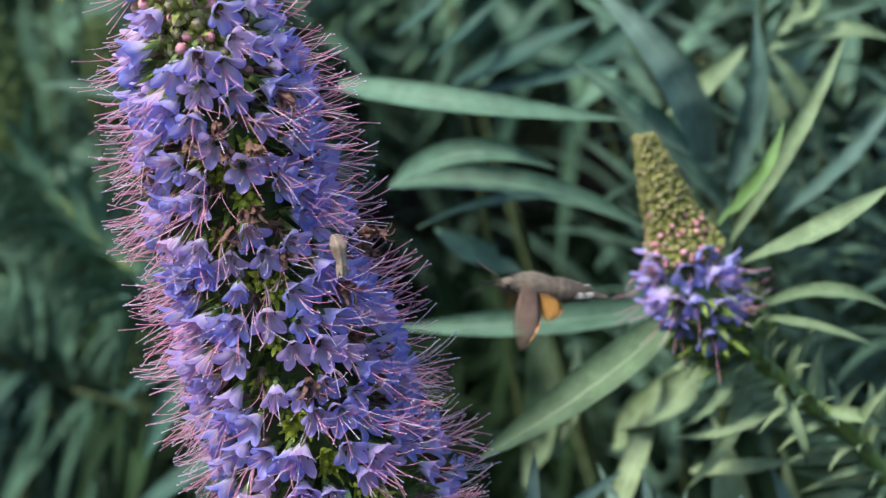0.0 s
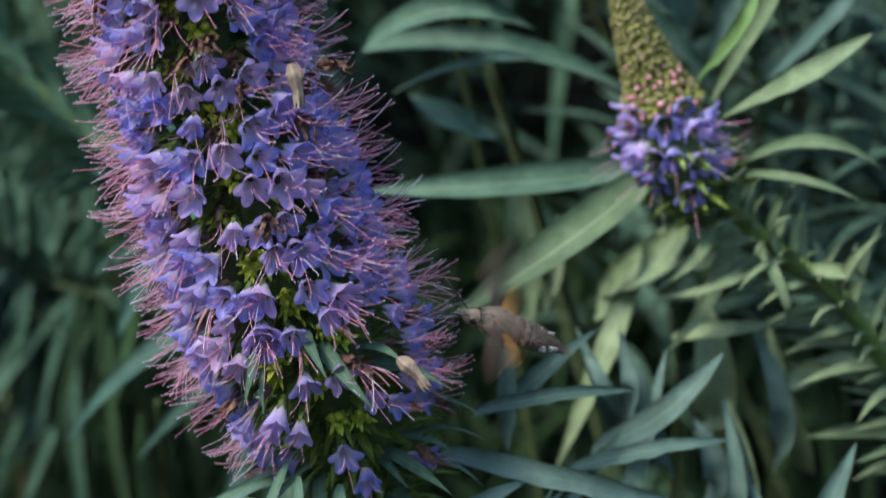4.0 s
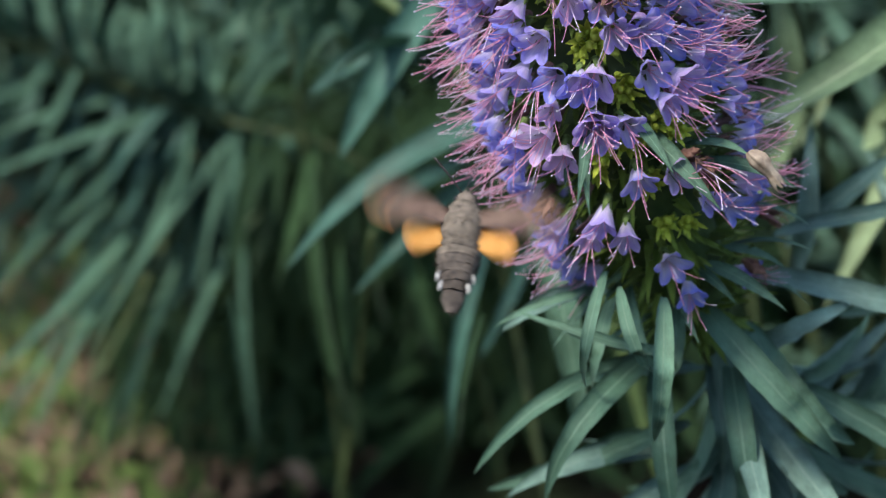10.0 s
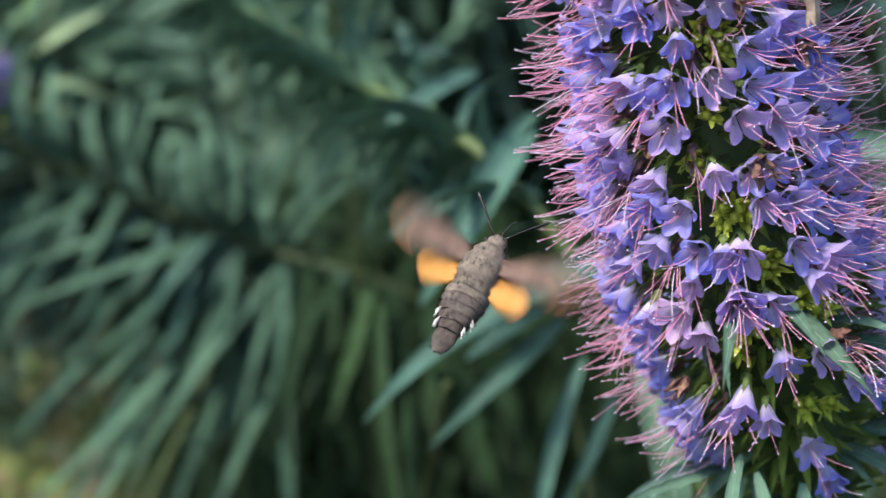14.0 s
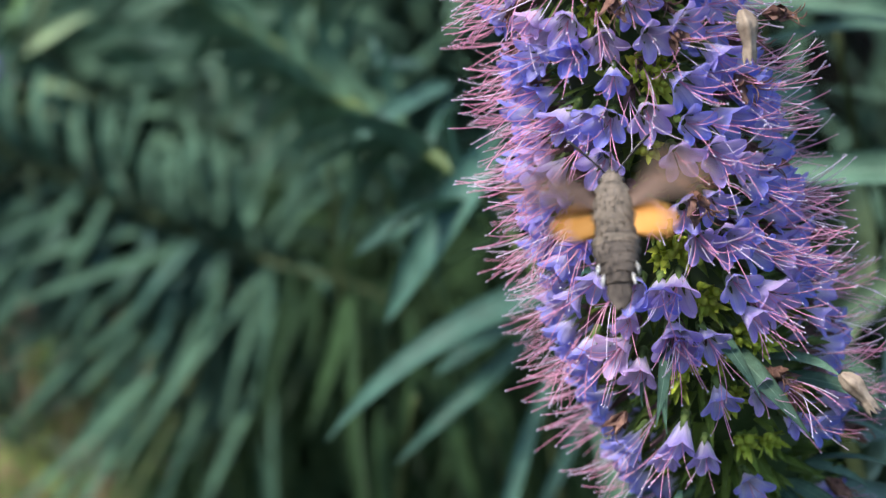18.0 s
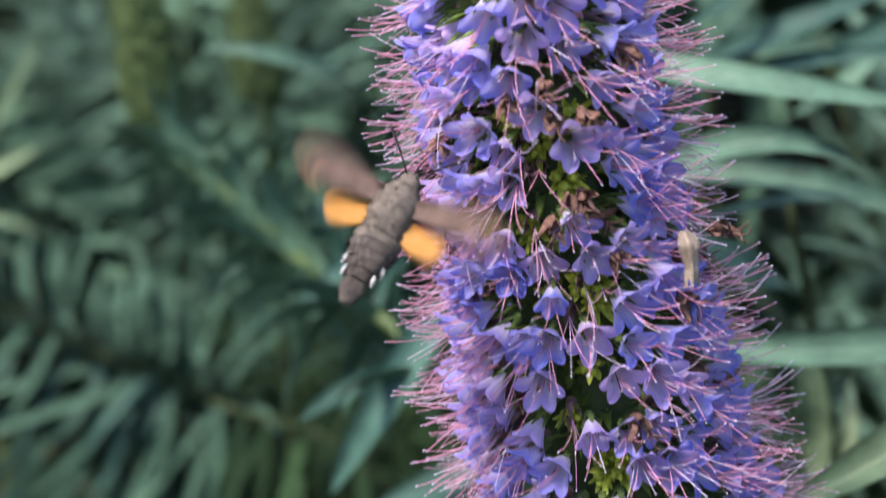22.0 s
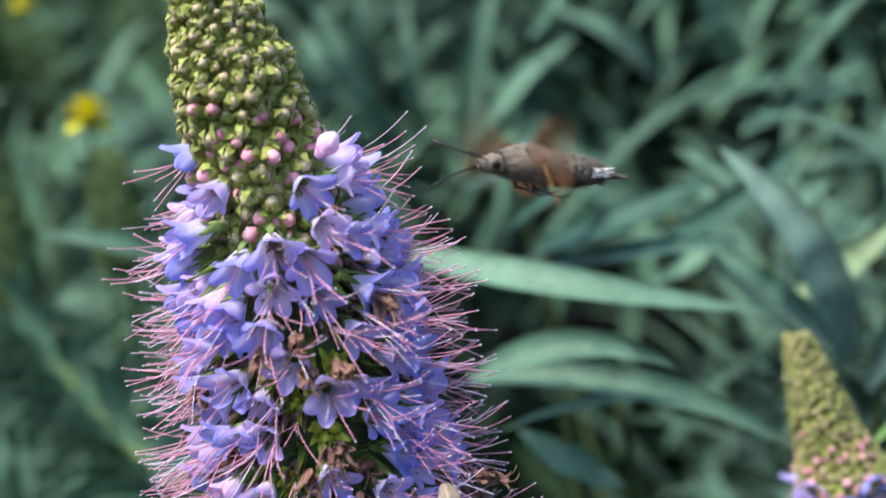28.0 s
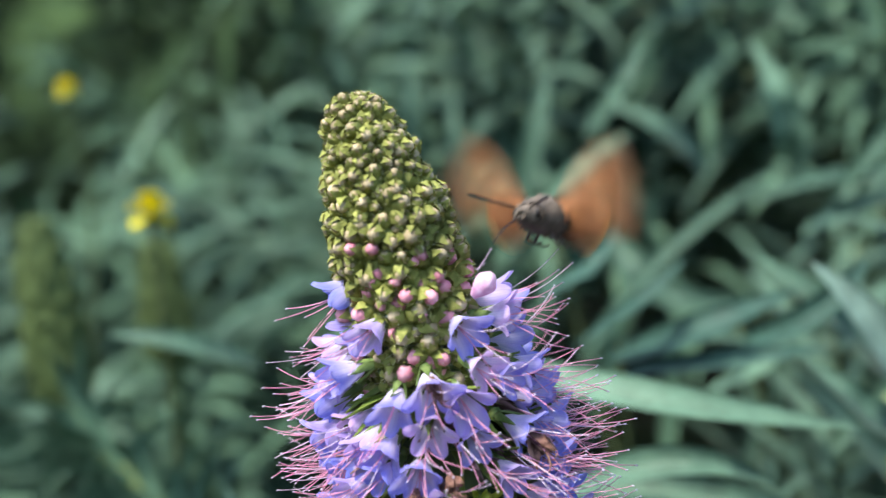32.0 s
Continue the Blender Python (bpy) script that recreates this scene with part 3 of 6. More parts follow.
def husk_mesh():
    """A dry, straw-coloured corolla that hangs by its foot: pleated, pinched in the middle, its mouth torn."""
    pile = Pile()
    rng = random.Random(5)
    nu, rows = 20, 13
    verts, uvs = [], []
    for j in range(rows):
        v = j / (rows - 1)
        r = float(np.interp(v, (0, 0.08, 0.28, 0.5, 0.68, 0.85, 1.0), (0.0007, 0.0016, 0.0024, 0.0019, 0.0013, 0.0016, 0.0013)))
        for i in range(nu):
            a = 2 * math.pi * i / nu
            fold = 1 + 0.2 * math.cos(5 * a + 1.4 * v) + 0.09 * math.cos(11 * a - 3 * v) + rng.uniform(-0.05, 0.05)
            ragged = 0.0011 * max(v - 0.85, 0) / 0.15 * math.cos(5 * a + 1.4)
            verts.append((r * fold * math.cos(a) + 0.0008 * math.sin(3 * v), r * 0.8 * fold * math.sin(a), 0.0122 * v + ragged))
            uvs.append((math.cos(5 * a), v))
    pile.add(verts, grid_faces(nu, rows, True), 0, uvs)
    return pile.mesh("dry_corolla", [HUSK])


COROLLAS = [corolla_mesh(10 + k, o) for k, o in enumerate((0.05, 0.25, 0.4, 0.65, 0.35, 0.15, 0.5, 0.3))]
HALF_OPEN_BUD = half_open_mesh()
STAMENS = [[stamen_mesh(30 + 10 * k + j, k, j > 3) for j in range(5)] for k in range(5)]
CALYCES = [calyx_mesh(50 + k) for k in range(4)]
SPENT_CALYCES = [calyx_mesh(90 + k, SPENT) for k in range(3)]
BUDS = [bud_cluster_mesh(60 + k, 0.0) for k in range(4)]
PINK_BUDS = [bud_cluster_mesh(70 + k, 0.4) for k in range(4)]
YOUNG_BUDS = [young_tuft_mesh(75 + k) for k in range(4)]
WITHER = [withered_mesh(80 + k, WITHERED) for k in range(4)]
HUSK_MESH = husk_mesh()


class Axis:
    """The line of a flower spike, from foot to tip, with its radius to the mouths of the flowers at each place."""

    def __init__(self, rows, origin):
        self.rows, self.origin = rows, Vector(origin)

    def at(self, z):
        zs = [r[0] for r in self.rows]
        x, y, r = (float(np.interp(z, zs, [q[k] for q in self.rows])) for k in (1, 2, 3))
        return Vector((x, y, z)) - self.origin, r

    def basis(self, z):
        a, b = self.at(z - 0.006)[0], self.at(z + 0.006)[0]
        d = (b - a).normalized()
        side = d.cross(Vector((0, 1, 0))).normalized()
        return self.at(z)[0], self.at(z)[1], d, side, d.cross(side).normalized()

    def out(self, z, azimuth):
        """The way outwards at a height; azimuth in degrees, 0 towards the viewer, 90 towards -x."""
        p, r, d, side, back = self.basis(z)
        a = radians(azimuth)
        way = side * math.sin(a) - Vector((0, 1, 0)) * math.cos(a)
        way = (way - d * way.dot(d)).normalized()
        return p, r, d, way


def add_floret(thing, axis, z, azimuth, rng, size=1.0, nod=0.6, depth=0.0, threads=4):
    p, r, d, way = axis.out(z, azimuth)
    dirn = (way + d * rng.uniform(-nod - 0.25, -nod + 0.25) + Vector((rng.uniform(-0.22, 0.22), rng.uniform(-0.2, 0.2), 0))).normalized()
    foot = p + way * (r - 0.0080 * size - depth) + d * 0.007 * nod
    m = matrix_to(foot, dirn, rng.uniform(-0.35, 0.35), size * rng.uniform(0.92, 1.08), d)
    floret = place("floret", rng.choice(CALYCES), thing, m)
    place("corolla", rng.choice(COROLLAS), floret, Matrix.Translation((0, 0, 0.0012)) @ Matrix.Rotation(rng.uniform(-0.12, 0.12), 4, "X") @ Matrix.Scale(rng.uniform(0.83, 0.96), 4))
    for kinds in STAMENS if abs(azimuth) > 55 and threads == 4 else rng.sample(STAMENS, threads):
        place("stamen", rng.choice(kinds), floret)
    return floret


def add_spent(thing, axis, z, azimuth, rng):
    """A flower that has dropped its petals: the brown calyx and the threads that are left."""
    p, r, d, way = axis.out(z, azimuth)
    dirn = (way + d * rng.uniform(-0.7, 0.1) + Vector((rng.uniform(-0.3, 0.3), 0, 0))).normalized()
    spent = place("spent_flower", rng.choice(SPENT_CALYCES), thing, matrix_to(p + way * (r - 0.009), dirn, rng.uniform(0, 6.28), rng.uniform(0.9, 1.2), d), "brownish calyx with pink threads, petals fallen")
    for kinds in rng.sample(STAMENS, 4):
        place("stamen", rng.choice(kinds), spent)


def core_mesh(axis, z0, z1, scale=0.55, bracts=500, seed=4, bract_top=1.0):
    """The stalk inside the spike, set with pointed green bracts and knots."""
    rng = random.Random(seed)
    pile = Pile()
    n = 26
    pts = [axis.at(z0 + (z1 - z0) * k / (n - 1))[0] for k in range(n)]
    radii = [max(axis.at(z0 + (z1 - z0) * k / (n - 1))[1] * scale, 0.0016) * rng.uniform(0.92, 1.08) for k in range(n)]
    pile.add(*tube(pts, radii, 14), 0)
    for k in range(bracts):
        z = z0 + (min(z1, bract_top) - z0) * rng.random()
        p, r, d, way = axis.out(z, rng.uniform(-180, 180))
        foot = p + way * r * scale * 0.9
        long = rng.uniform(0.006, 0.013)
        dirn = (way + d * rng.uniform(-0.6, 0.5)).normalized()
        side, up = frame_along(dirn, d)
        verts, uvs = [], []
        for j in range(4):
            s = j / 3
            half = rng.uniform(0.001, 0.0016) * (1 - s) ** 0.6 + 0.00005
            for u in (-1, 0, 1):
                verts.append(foot + dirn * (long * s) + side * (u * half) - up * (0.0004 * (1 - abs(u)) + 0.001 * s * s))
                uvs.append((u, s))
        pile.add(verts, grid_faces(3, 4), 1, uvs)
    return pile.mesh("rachis", [STEM, BRACT])


def bud_cone(thing, axis, z0, z1, spacing, seed, pink_below):
    """Knobs of buds in a spiral over the green end of the spike."""
    rng = random.Random(seed)
    z, turn = z0, 0.0
    while z < z1:
        r = axis.at(z)[1]
        grown = 1.4 - 0.65 * (z - z0) / (z1 - z0)
        around = max(3, 2 * math.pi * r / (spacing * grown))
        z += spacing * grown * 0.84 / around
        turn += 222.5
        p, r, d, way = axis.out(z, turn + rng.uniform(-5, 5))
        pink = z < pink_below and rng.random() < 0.75
        size = (spacing / 0.0046) * grown * rng.uniform(0.85, 1.12)
        m = matrix_to(p + way * (r - 0.0024 * size), (way + d * rng.uniform(0.1, 0.4)).normalized(), rng.uniform(0, 6.28), size, d)
        place("bud_head", rng.choice(PINK_BUDS if pink else BUDS), thing, m)
    top, r, d, way = axis.out(z1, 0)
    for k in range(5):
        p, r, d, way = axis.out(z1 - 0.001, 72 * k)
        place("bud_head", rng.choice(BUDS), thing, matrix_to(p + way * r * 0.4, (d + way * 0.5).normalized(), k, spacing / 0.0055, way))
    heights = [z0 + (z1 - z0) * k / 11 for k in range(12)]
    pile = Pile()
    pile.add(*tube([axis.at(h)[0] for h in heights], [max(axis.at(h)[1] - 0.0018, 0.001) for h in heights], 14))
    place("bud_core", pile.mesh("bud_core", [BUD_GREEN]), thing)


# ---- the large flower spike ----
MAIN_FOOT = (0.036, 0.062, -0.17)
MAIN = Axis([
    (-0.16, 0.034, 0.058, 0.004), (-0.115, 0.0175, 0.047, 0.008), (-0.104, 0.0135, 0.0445, 0.018), (-0.093, 0.008, 0.042, 0.025), (-0.07, -0.001, 0.033, 0.0305),
    (-0.05, -0.0095, 0.030, 0.0305), (-0.01, -0.0205, 0.026, 0.0275), (0.01, -0.0262, 0.024, 0.0262), (0.043, -0.0312, 0.019, 0.0235),
    (0.058, -0.0345, 0.016, 0.0215), (0.066, -0.0367, 0.0138, 0.0165), (0.0733, -0.0386, 0.0117, 0.0138), (0.0825, -0.0415, 0.0100, 0.0122), (0.0905, -0.0440, 0.0088, 0.0100),
    (0.0987, -0.0464, 0.0078, 0.0079), (0.1034, -0.0478, 0.0073, 0.0053)], MAIN_FOOT)
BUD_AXIS = Axis([(z, x, y, min(r - 0.0012, 0.0114)) for z, x, y, r in MAIN.rows], MAIN_FOOT)
# height and azimuth of the flowers that stand out, of bare places with green bracts, and of withered flowers
TOP_FLORETS = [(0.0724, 83), (0.0659, 37), (0.0558, 1), (0.0483, 2), (0.0634, -37), (0.064, -77), (0.0524, -46), (0.0462, -84), (0.0578, 53), (0.0468, 83), (0.0473, 42), (0.0541, 24), (0.0516, -18), (0.0443, -18), (0.0441, -47), (0.0407, -82), (0.0523, 82), (0.0401, 15), (0.0301, 35), (0.0258, -15), (0.0196, -37), (0.0283, -67), (0.0198, 18), (0.0193, 43), (0.0116, -6), (0.0036, -13), (0.0046, -30), (0.0098, 27), (0.0021, 23), (-0.0017, 9), (-0.0061, -22), (0.0129, -64), (0.0207, -90), (0.0281, 70), (0.0174, 83), (0.0112, 79), (0.003, 58), (0.0323, 0), (-0.0085, -53), (0.0064, -92)]
MIDDLE_FLORETS = [(0.0037, 25), (0.0032, 46), (-0.0103, 16), (-0.0100, -2), (-0.0194, -12), (-0.0078, 40), (-0.0079, 70), (-0.0110, -60), (-0.0200, -87), (-0.0299, -47), (-0.0294, -87), (-0.0181, 54), (-0.0181, 24), (-0.0280, 7), (-0.0309, -9), (-0.0379, -24), (-0.0321, 36), (-0.0350, 24), (-0.0306, 77), (-0.0457, -77), (-0.0150, -39), (-0.0220, -28), (-0.0195, 86), (-0.0378, -87)]
LOW_FLORETS = [(-0.044, 10), (-0.0433, 21), (-0.0437, 1), (-0.0516, 11), (-0.0471, -24), (-0.0494, -35), (-0.0397, -28), (-0.0403, 40), (-0.0438, 60), (-0.0362, 61), (-0.036, -10), (-0.0552, 7), (-0.0528, 13), (-0.0544, -2), (-0.056, 31), (-0.0536, 37), (-0.0568, 58), (-0.0648, 1), (-0.0672, -14), (-0.0776, -38), (-0.0736, -26), (-0.076, -52), (-0.069, -68), (-0.0625, -64), (-0.0569, -87), (-0.0688, 22), (-0.072, 34), (-0.0704, 49), (-0.0728, 16), (-0.075, 62), (-0.062, 75), (-0.0928, -2), (-0.0832, 4), (-0.0985, -40), (-0.101, -58), (-0.0822, -79)]
GAPS = [(0.0253, 4), (0.0126, 12), (-0.0026, -11), (0.0338, 18), (0.0188, -14), (0.0327, -23), (-0.0039, 14), (-0.0040, -10), (-0.0234, 15), (-0.0370, 4), (-0.0190, -1), (-0.0462, -14), (-0.0376, -4), (-0.0503, -11), (-0.0586, -25), (-0.0582, 13), (-0.0619, 25), (-0.0673, 1), (-0.0618, -34), (-0.0586, -4), (-0.0690, -34), (-0.0748, -12), (-0.0734, -2)]
WITHERED_SPOTS = [(0.0188, -14), (0.0327, -23), (0.0347, -6), (-0.0038, -90), (0.0427, -50), (-0.0081, -50), (0.0309, 54), (-0.0261, -13), (0.0378, 15), (-0.0638, -22), (-0.0673, -28), (-0.0898, -78), (-0.0643, 47), (-0.0442, -85), (-0.0931, -40), (0.0336, -20), (0.04, -2), (0.0184, -8), (0.0144, 1), (0.0584, -2), (0.0048, -23)]



def main_spike():
    thing = tagged(new("flower_spike"), "tall blue-violet flower spike with pink stamens and green bud tip", "flower spike", "flower spikes")
    thing.location = MAIN_FOOT
    rng = random.Random(11)
    place("rachis", core_mesh(MAIN, -0.112, 0.09, 0.5, 1300, 4, 0.056), thing, None, "dark green stalk set with pointed hairy bracts")
    stem_part(thing, [(0.02, 0.04, -0.12), (0.0, 0.0, 0.0), (-0.008, -0.006, 0.035), (-0.019, -0.015, 0.056), (-0.028, -0.02, 0.078)], 0.0045, 0.004)
    taken = []

    def free(z, azimuth, r, room):
        return all(math.hypot(z - z2, radians((azimuth - a2 + 180) % 360 - 180) * r) > room for z2, a2 in taken)

    for z, azimuth in TOP_FLORETS + MIDDLE_FLORETS + LOW_FLORETS:
        taken.append((z, azimuth))
        add_floret(thing, MAIN, z, azimuth, rng, rng.uniform(0.94, 1.08) * (1.06 if z > 0.04 else 0.88 if z < -0.055 else 1.0), 0.3)
    for z, azimuth in WITHERED_SPOTS:
        taken.append((z, azimuth))
        p, r, d, way = MAIN.out(z, azimuth)
        place("withered_floret", rng.choice(WITHER), thing, matrix_to(p + way * (r - 0.003), (way - 0.6 * d).normalized(), rng.uniform(0, 6.28), rng.uniform(0.7, 1.05), d), "shrivelled brown flower")
    z, turn = -0.092, 0.0
    while z < 0.0655:
        r = MAIN.at(z)[1]
        z += 0.0050 * 0.0050 / (2 * math.pi * r)
        turn += 137.5
        azimuth = (turn + 180) % 360 - 180
        bare = any(math.hypot(z - gz, radians(azimuth - ga) * r) < 0.0052 for gz, ga in GAPS)
        if bare or not free(z, azimuth, r, 0.0053 if abs(azimuth) < 60 else 0.005) or (z < -0.057 and abs(azimuth) < 66) or (z > 0.045 and abs(azimuth) < 28):
            continue
        if abs(azimuth) > 110 and rng.random() < 0.6:
            continue
        taken.append((z, azimuth))
        if rng.random() < 0.14:
            p, rr, d, way = MAIN.out(z, azimuth)
            place("withered_floret", rng.choice(WITHER), thing, matrix_to(p + way * (rr - 0.008), (way - 0.4 * d).normalized(), rng.uniform(0, 6.28), rng.uniform(0.7, 1.0), d), "shrivelled brown flower")
            continue
        add_floret(thing, MAIN, z + rng.uniform(-0.001, 0.001), azimuth + rng.uniform(-3, 3), rng, rng.uniform(0.86, 1.0), 0.35, rng.uniform(-0.001, 0.0035))
    for z, azimuth in GAPS:
        for k in range(1 + (rng.random() < 0.35)):
            p, r, d, way = MAIN.out(z + rng.uniform(-0.002, 0.002), azimuth + rng.uniform(-5, 5))
            place("bud_tuft", rng.choice(YOUNG_BUDS), thing, matrix_to(p + way * (r - 0.0105), (way + d * rng.uniform(-0.3, 0.3)).normalized(), rng.uniform(0, 6.28), rng.uniform(0.9, 1.25), d), "bright yellow-green tuft of young buds")
    for k in range(120):
        z, azimuth = rng.uniform(-0.075, 0.05), rng.uniform(-100, 100)
        add_spent(thing, MAIN, z, azimuth, rng)
    for k in range(16):
        z, azimuth = rng.uniform(-0.104, -0.05), rng.uniform(-75, 75)
        p, r, d, way = MAIN.out(z, azimuth)
        dirn = (way - d * rng.uniform(0.0, 0.7)).normalized()
        x = dirn.cross(d).normalized()
        m = Matrix.Translation(p + way * r * 0.5) @ Matrix((x, dirn, x.cross(dirn))).transposed().to_4x4() @ Matrix.Scale(rng.uniform(0.22, 0.34), 4)
        place("bract", rng.choice(LEAF_KINDS["grey"]), thing, m, "narrow green bract")
    place("opening_bud", HALF_OPEN_BUD, thing, matrix_to(Vector((-0.0256, 0.004, 0.0690)) - Vector(MAIN_FOOT), (0.6, -0.3, 0.7), 0.3, 0.66), "pink and white bud about to open")
    bud_cone(thing, BUD_AXIS, 0.046, 0.1028, 0.0057, 3, 0.080)
    for spot, way in (((-0.0018, 0.0, 0.0092), (0.15, -0.1, -1)), ((0.0208, 0.002, -0.0624), (0.65, -0.1, -0.72))):
        place("dry_corolla", HUSK_MESH, thing, matrix_to(Vector(spot) - Vector(MAIN_FOOT), way, 0.4, 0.82, Vector((0, -1, 0))), "pale straw-coloured dry flower")
    spot = Vector((0.0035, 0.0120, 0.0083)) - Vector(MAIN_FOOT)
    edge = place("withered_floret", WITHER[1], thing, matrix_to(spot, (0.92, -0.38, 0.0), 0.7, 0.95), "shrivelled brown flower")
    low = [Vector(q) - Vector(MAIN_FOOT) for q in ((0.018, 0.047, -0.112), (0.034, 0.06, -0.165), (0.052, 0.085, -0.24))]
    leafy(thing, low, "blue", 26, 0.0, 1.0, (0.75, 1.05), 0.3, 61, 0.25)
    leafy(thing, low, "grey", 26, 0.05, 1.0, (0.75, 1.05), 0.5, 62, 0.35)
    for group, mat in ((ROSETTE_LEAVES, LEAF), (ROSETTE_MORE_LEAVES, LEAF_BLUE), (LOW_LEAVES, LEAF_BLUE), (EXTRA_LEAVES, LEAF), (BANK_LEAVES, LEAF_BLUE), (UNDER_LEAVES, LEAF)):
        for k, row in enumerate(group):
            leaf = set_leaf(thing, row, mat, 200 + k, 0.7)
            leaf.location = -Vector(MAIN_FOOT)
    return edge


# ---- the small flower spike behind ----
SECOND_FOOT = (0.150, 0.112, -0.088)
SECOND = Axis([
    (-0.05, 0.110, 0.112, 0.004), (-0.041, 0.1035, 0.111, 0.0105), (-0.033, 0.1003, 0.111, 0.0145), (-0.02, 0.0956, 0.111, 0.0142), (-0.012, 0.0932, 0.111, 0.0115), (-0.006, 0.0915, 0.111, 0.0088),
    (0.004, 0.0880, 0.111, 0.0070), (0.014, 0.0846, 0.111, 0.0053), (0.022, 0.0820, 0.111, 0.0033)], SECOND_FOOT)

SECOND_FLORETS = [(-0.0116, 94), (-0.018, 94), (-0.014, 37), (-0.0212, 55), (-0.0252, 34), (-0.026, 88), (-0.0308, 55), (-0.0152, 66), (-0.014, -20), (-0.018, 1), (-0.0196, -32), (-0.0244, -50), (-0.026, 7), (-0.03, -20), (-0.0324, -44), (-0.0364, 10), (-0.022, 74), (-0.0205, -72), (-0.029, -80), (-0.0285, 70)]


def second_spike():
    thing = tagged(new("flower_spike"), "short young flower spike, green buds above blue flowers", "flower spike", "flower spikes")
    thing.location = SECOND_FOOT
    rng = random.Random(21)
    place("rachis", core_mesh(SECOND, -0.045, 0.02, 0.72, 110, 8, -0.018), thing)
    stem_part(thing, [(0.06, 0.03, -0.09), (0.003, 0.0, 0.008), (-0.02, 0.0, 0.0293), (-0.0395, 0.0, 0.047), (-0.049, 0, 0.057)], 0.0029, 0.0023, STEM_LIT)
    for z, azimuth in SECOND_FLORETS:
        add_floret(thing, SECOND, z, azimuth, rng, rng.uniform(1.04, 1.16), 0.5, -0.001, 2)
    bud_cone(thing, SECOND, -0.015, 0.0225, 0.0033, 5, 0.001)
    for k, row in enumerate(SECOND_LEAVES):
        leaf = set_leaf(thing, row, LEAF_LIME if k == 3 else LEAF_SUNLIT, 300 + k, 0.7 if k else 0.95)
        leaf.location = -Vector(SECOND_FOOT)
    leafy(thing, [(0.003, 0, 0.008), (-0.02, 0.0, 0.0293), (-0.0395, 0.0, 0.047)], "needle", 44, 0.0, 1.0, (0.65, 1.0), 0.4, 47, face=(0, -1.5, 0.7))
    leafy(thing, [(0.06, 0.03, -0.09), (0.032, 0.015, -0.04), (0.003, 0, 0.008)], "needle", 90, 0.0, 1.0, (0.8, 1.4), 0.4, 95, face=(0, -1.5, 0.7))
    return thing


def loose_leaves(name, label, rows, mat, seed, foot, slim=0.95):
    """A leafy shoot whose leaves are set one by one."""
    thing = tagged(new(name), label, "shrub shoot", "leafy shoots")
    thing.location = foot
    middle = Vector([sum(row[i] for row in rows) / len(rows) for i in range(3)]) - Vector(foot)
    middle.y += 0.006
    stem_part(thing, [(0, 0, 0), middle * 0.5 + Vector((0, 0.02, 0)), middle], 0.0016, 0.0012, STEM_DARK)
    for k, row in enumerate(rows):
        leaf = set_leaf(thing, row, mat, seed + k, slim)
        leaf.location = -Vector(foot)
    return thing


# ---- far spikes still in bud ----
def green_spike(label, top, foot, radius, stem_line, seed, kind="grey", leaves=40):
    thing = tagged(new("flower_spike"), label, "flower spike", "flower spikes")
    thing.location = foot
    a, b = Vector(foot), Vector(top)
    zs = [a.z + (b.z - a.z) * s for s in (0, 0.12, 0.4, 0.75, 0.95, 1.0)]
    axis = Axis([(z, a.x + (b.x - a.x) * s, a.y + (b.y - a.y) * s, radius * w) for z, s, w in zip(zs, (0, 0.12, 0.4, 0.75, 0.95, 1.0), (0.45, 0.95, 1.0, 0.8, 0.5, 0.25))], foot)
    rng = random.Random(seed)
    pile = Pile()
    for k in range(420):
        s = (k + rng.random()) / 420
        p, r, d, way = axis.out(a.z + (b.z - a.z) * s, rng.uniform(-180, 180))
        pile.add(*ball(p + way * r * rng.uniform(0.8, 0.98), 0.0013 * rng.uniform(0.7, 1.4), 4, 6), 0)
    pts = [axis.at(a.z + (b.z - a.z) * k / 15)[0] for k in range(16)]
    pile.add(*tube(pts, [0.9 * axis.at(a.z + (b.z - a.z) * k / 15)[1] for k in range(16)], 10), 0)
    place("bud_cone", pile.mesh("bud_cone", [FAR_BUD]), thing)
    rel = [Vector(p) - a for p in stem_line]
    stem_part(thing, rel, 0.0022, 0.0024, STEM)
    leafy(thing, rel, kind, leaves, 0.3, 0.97, (0.6, 1.0), 0.35, seed, 0.3)
    return thing


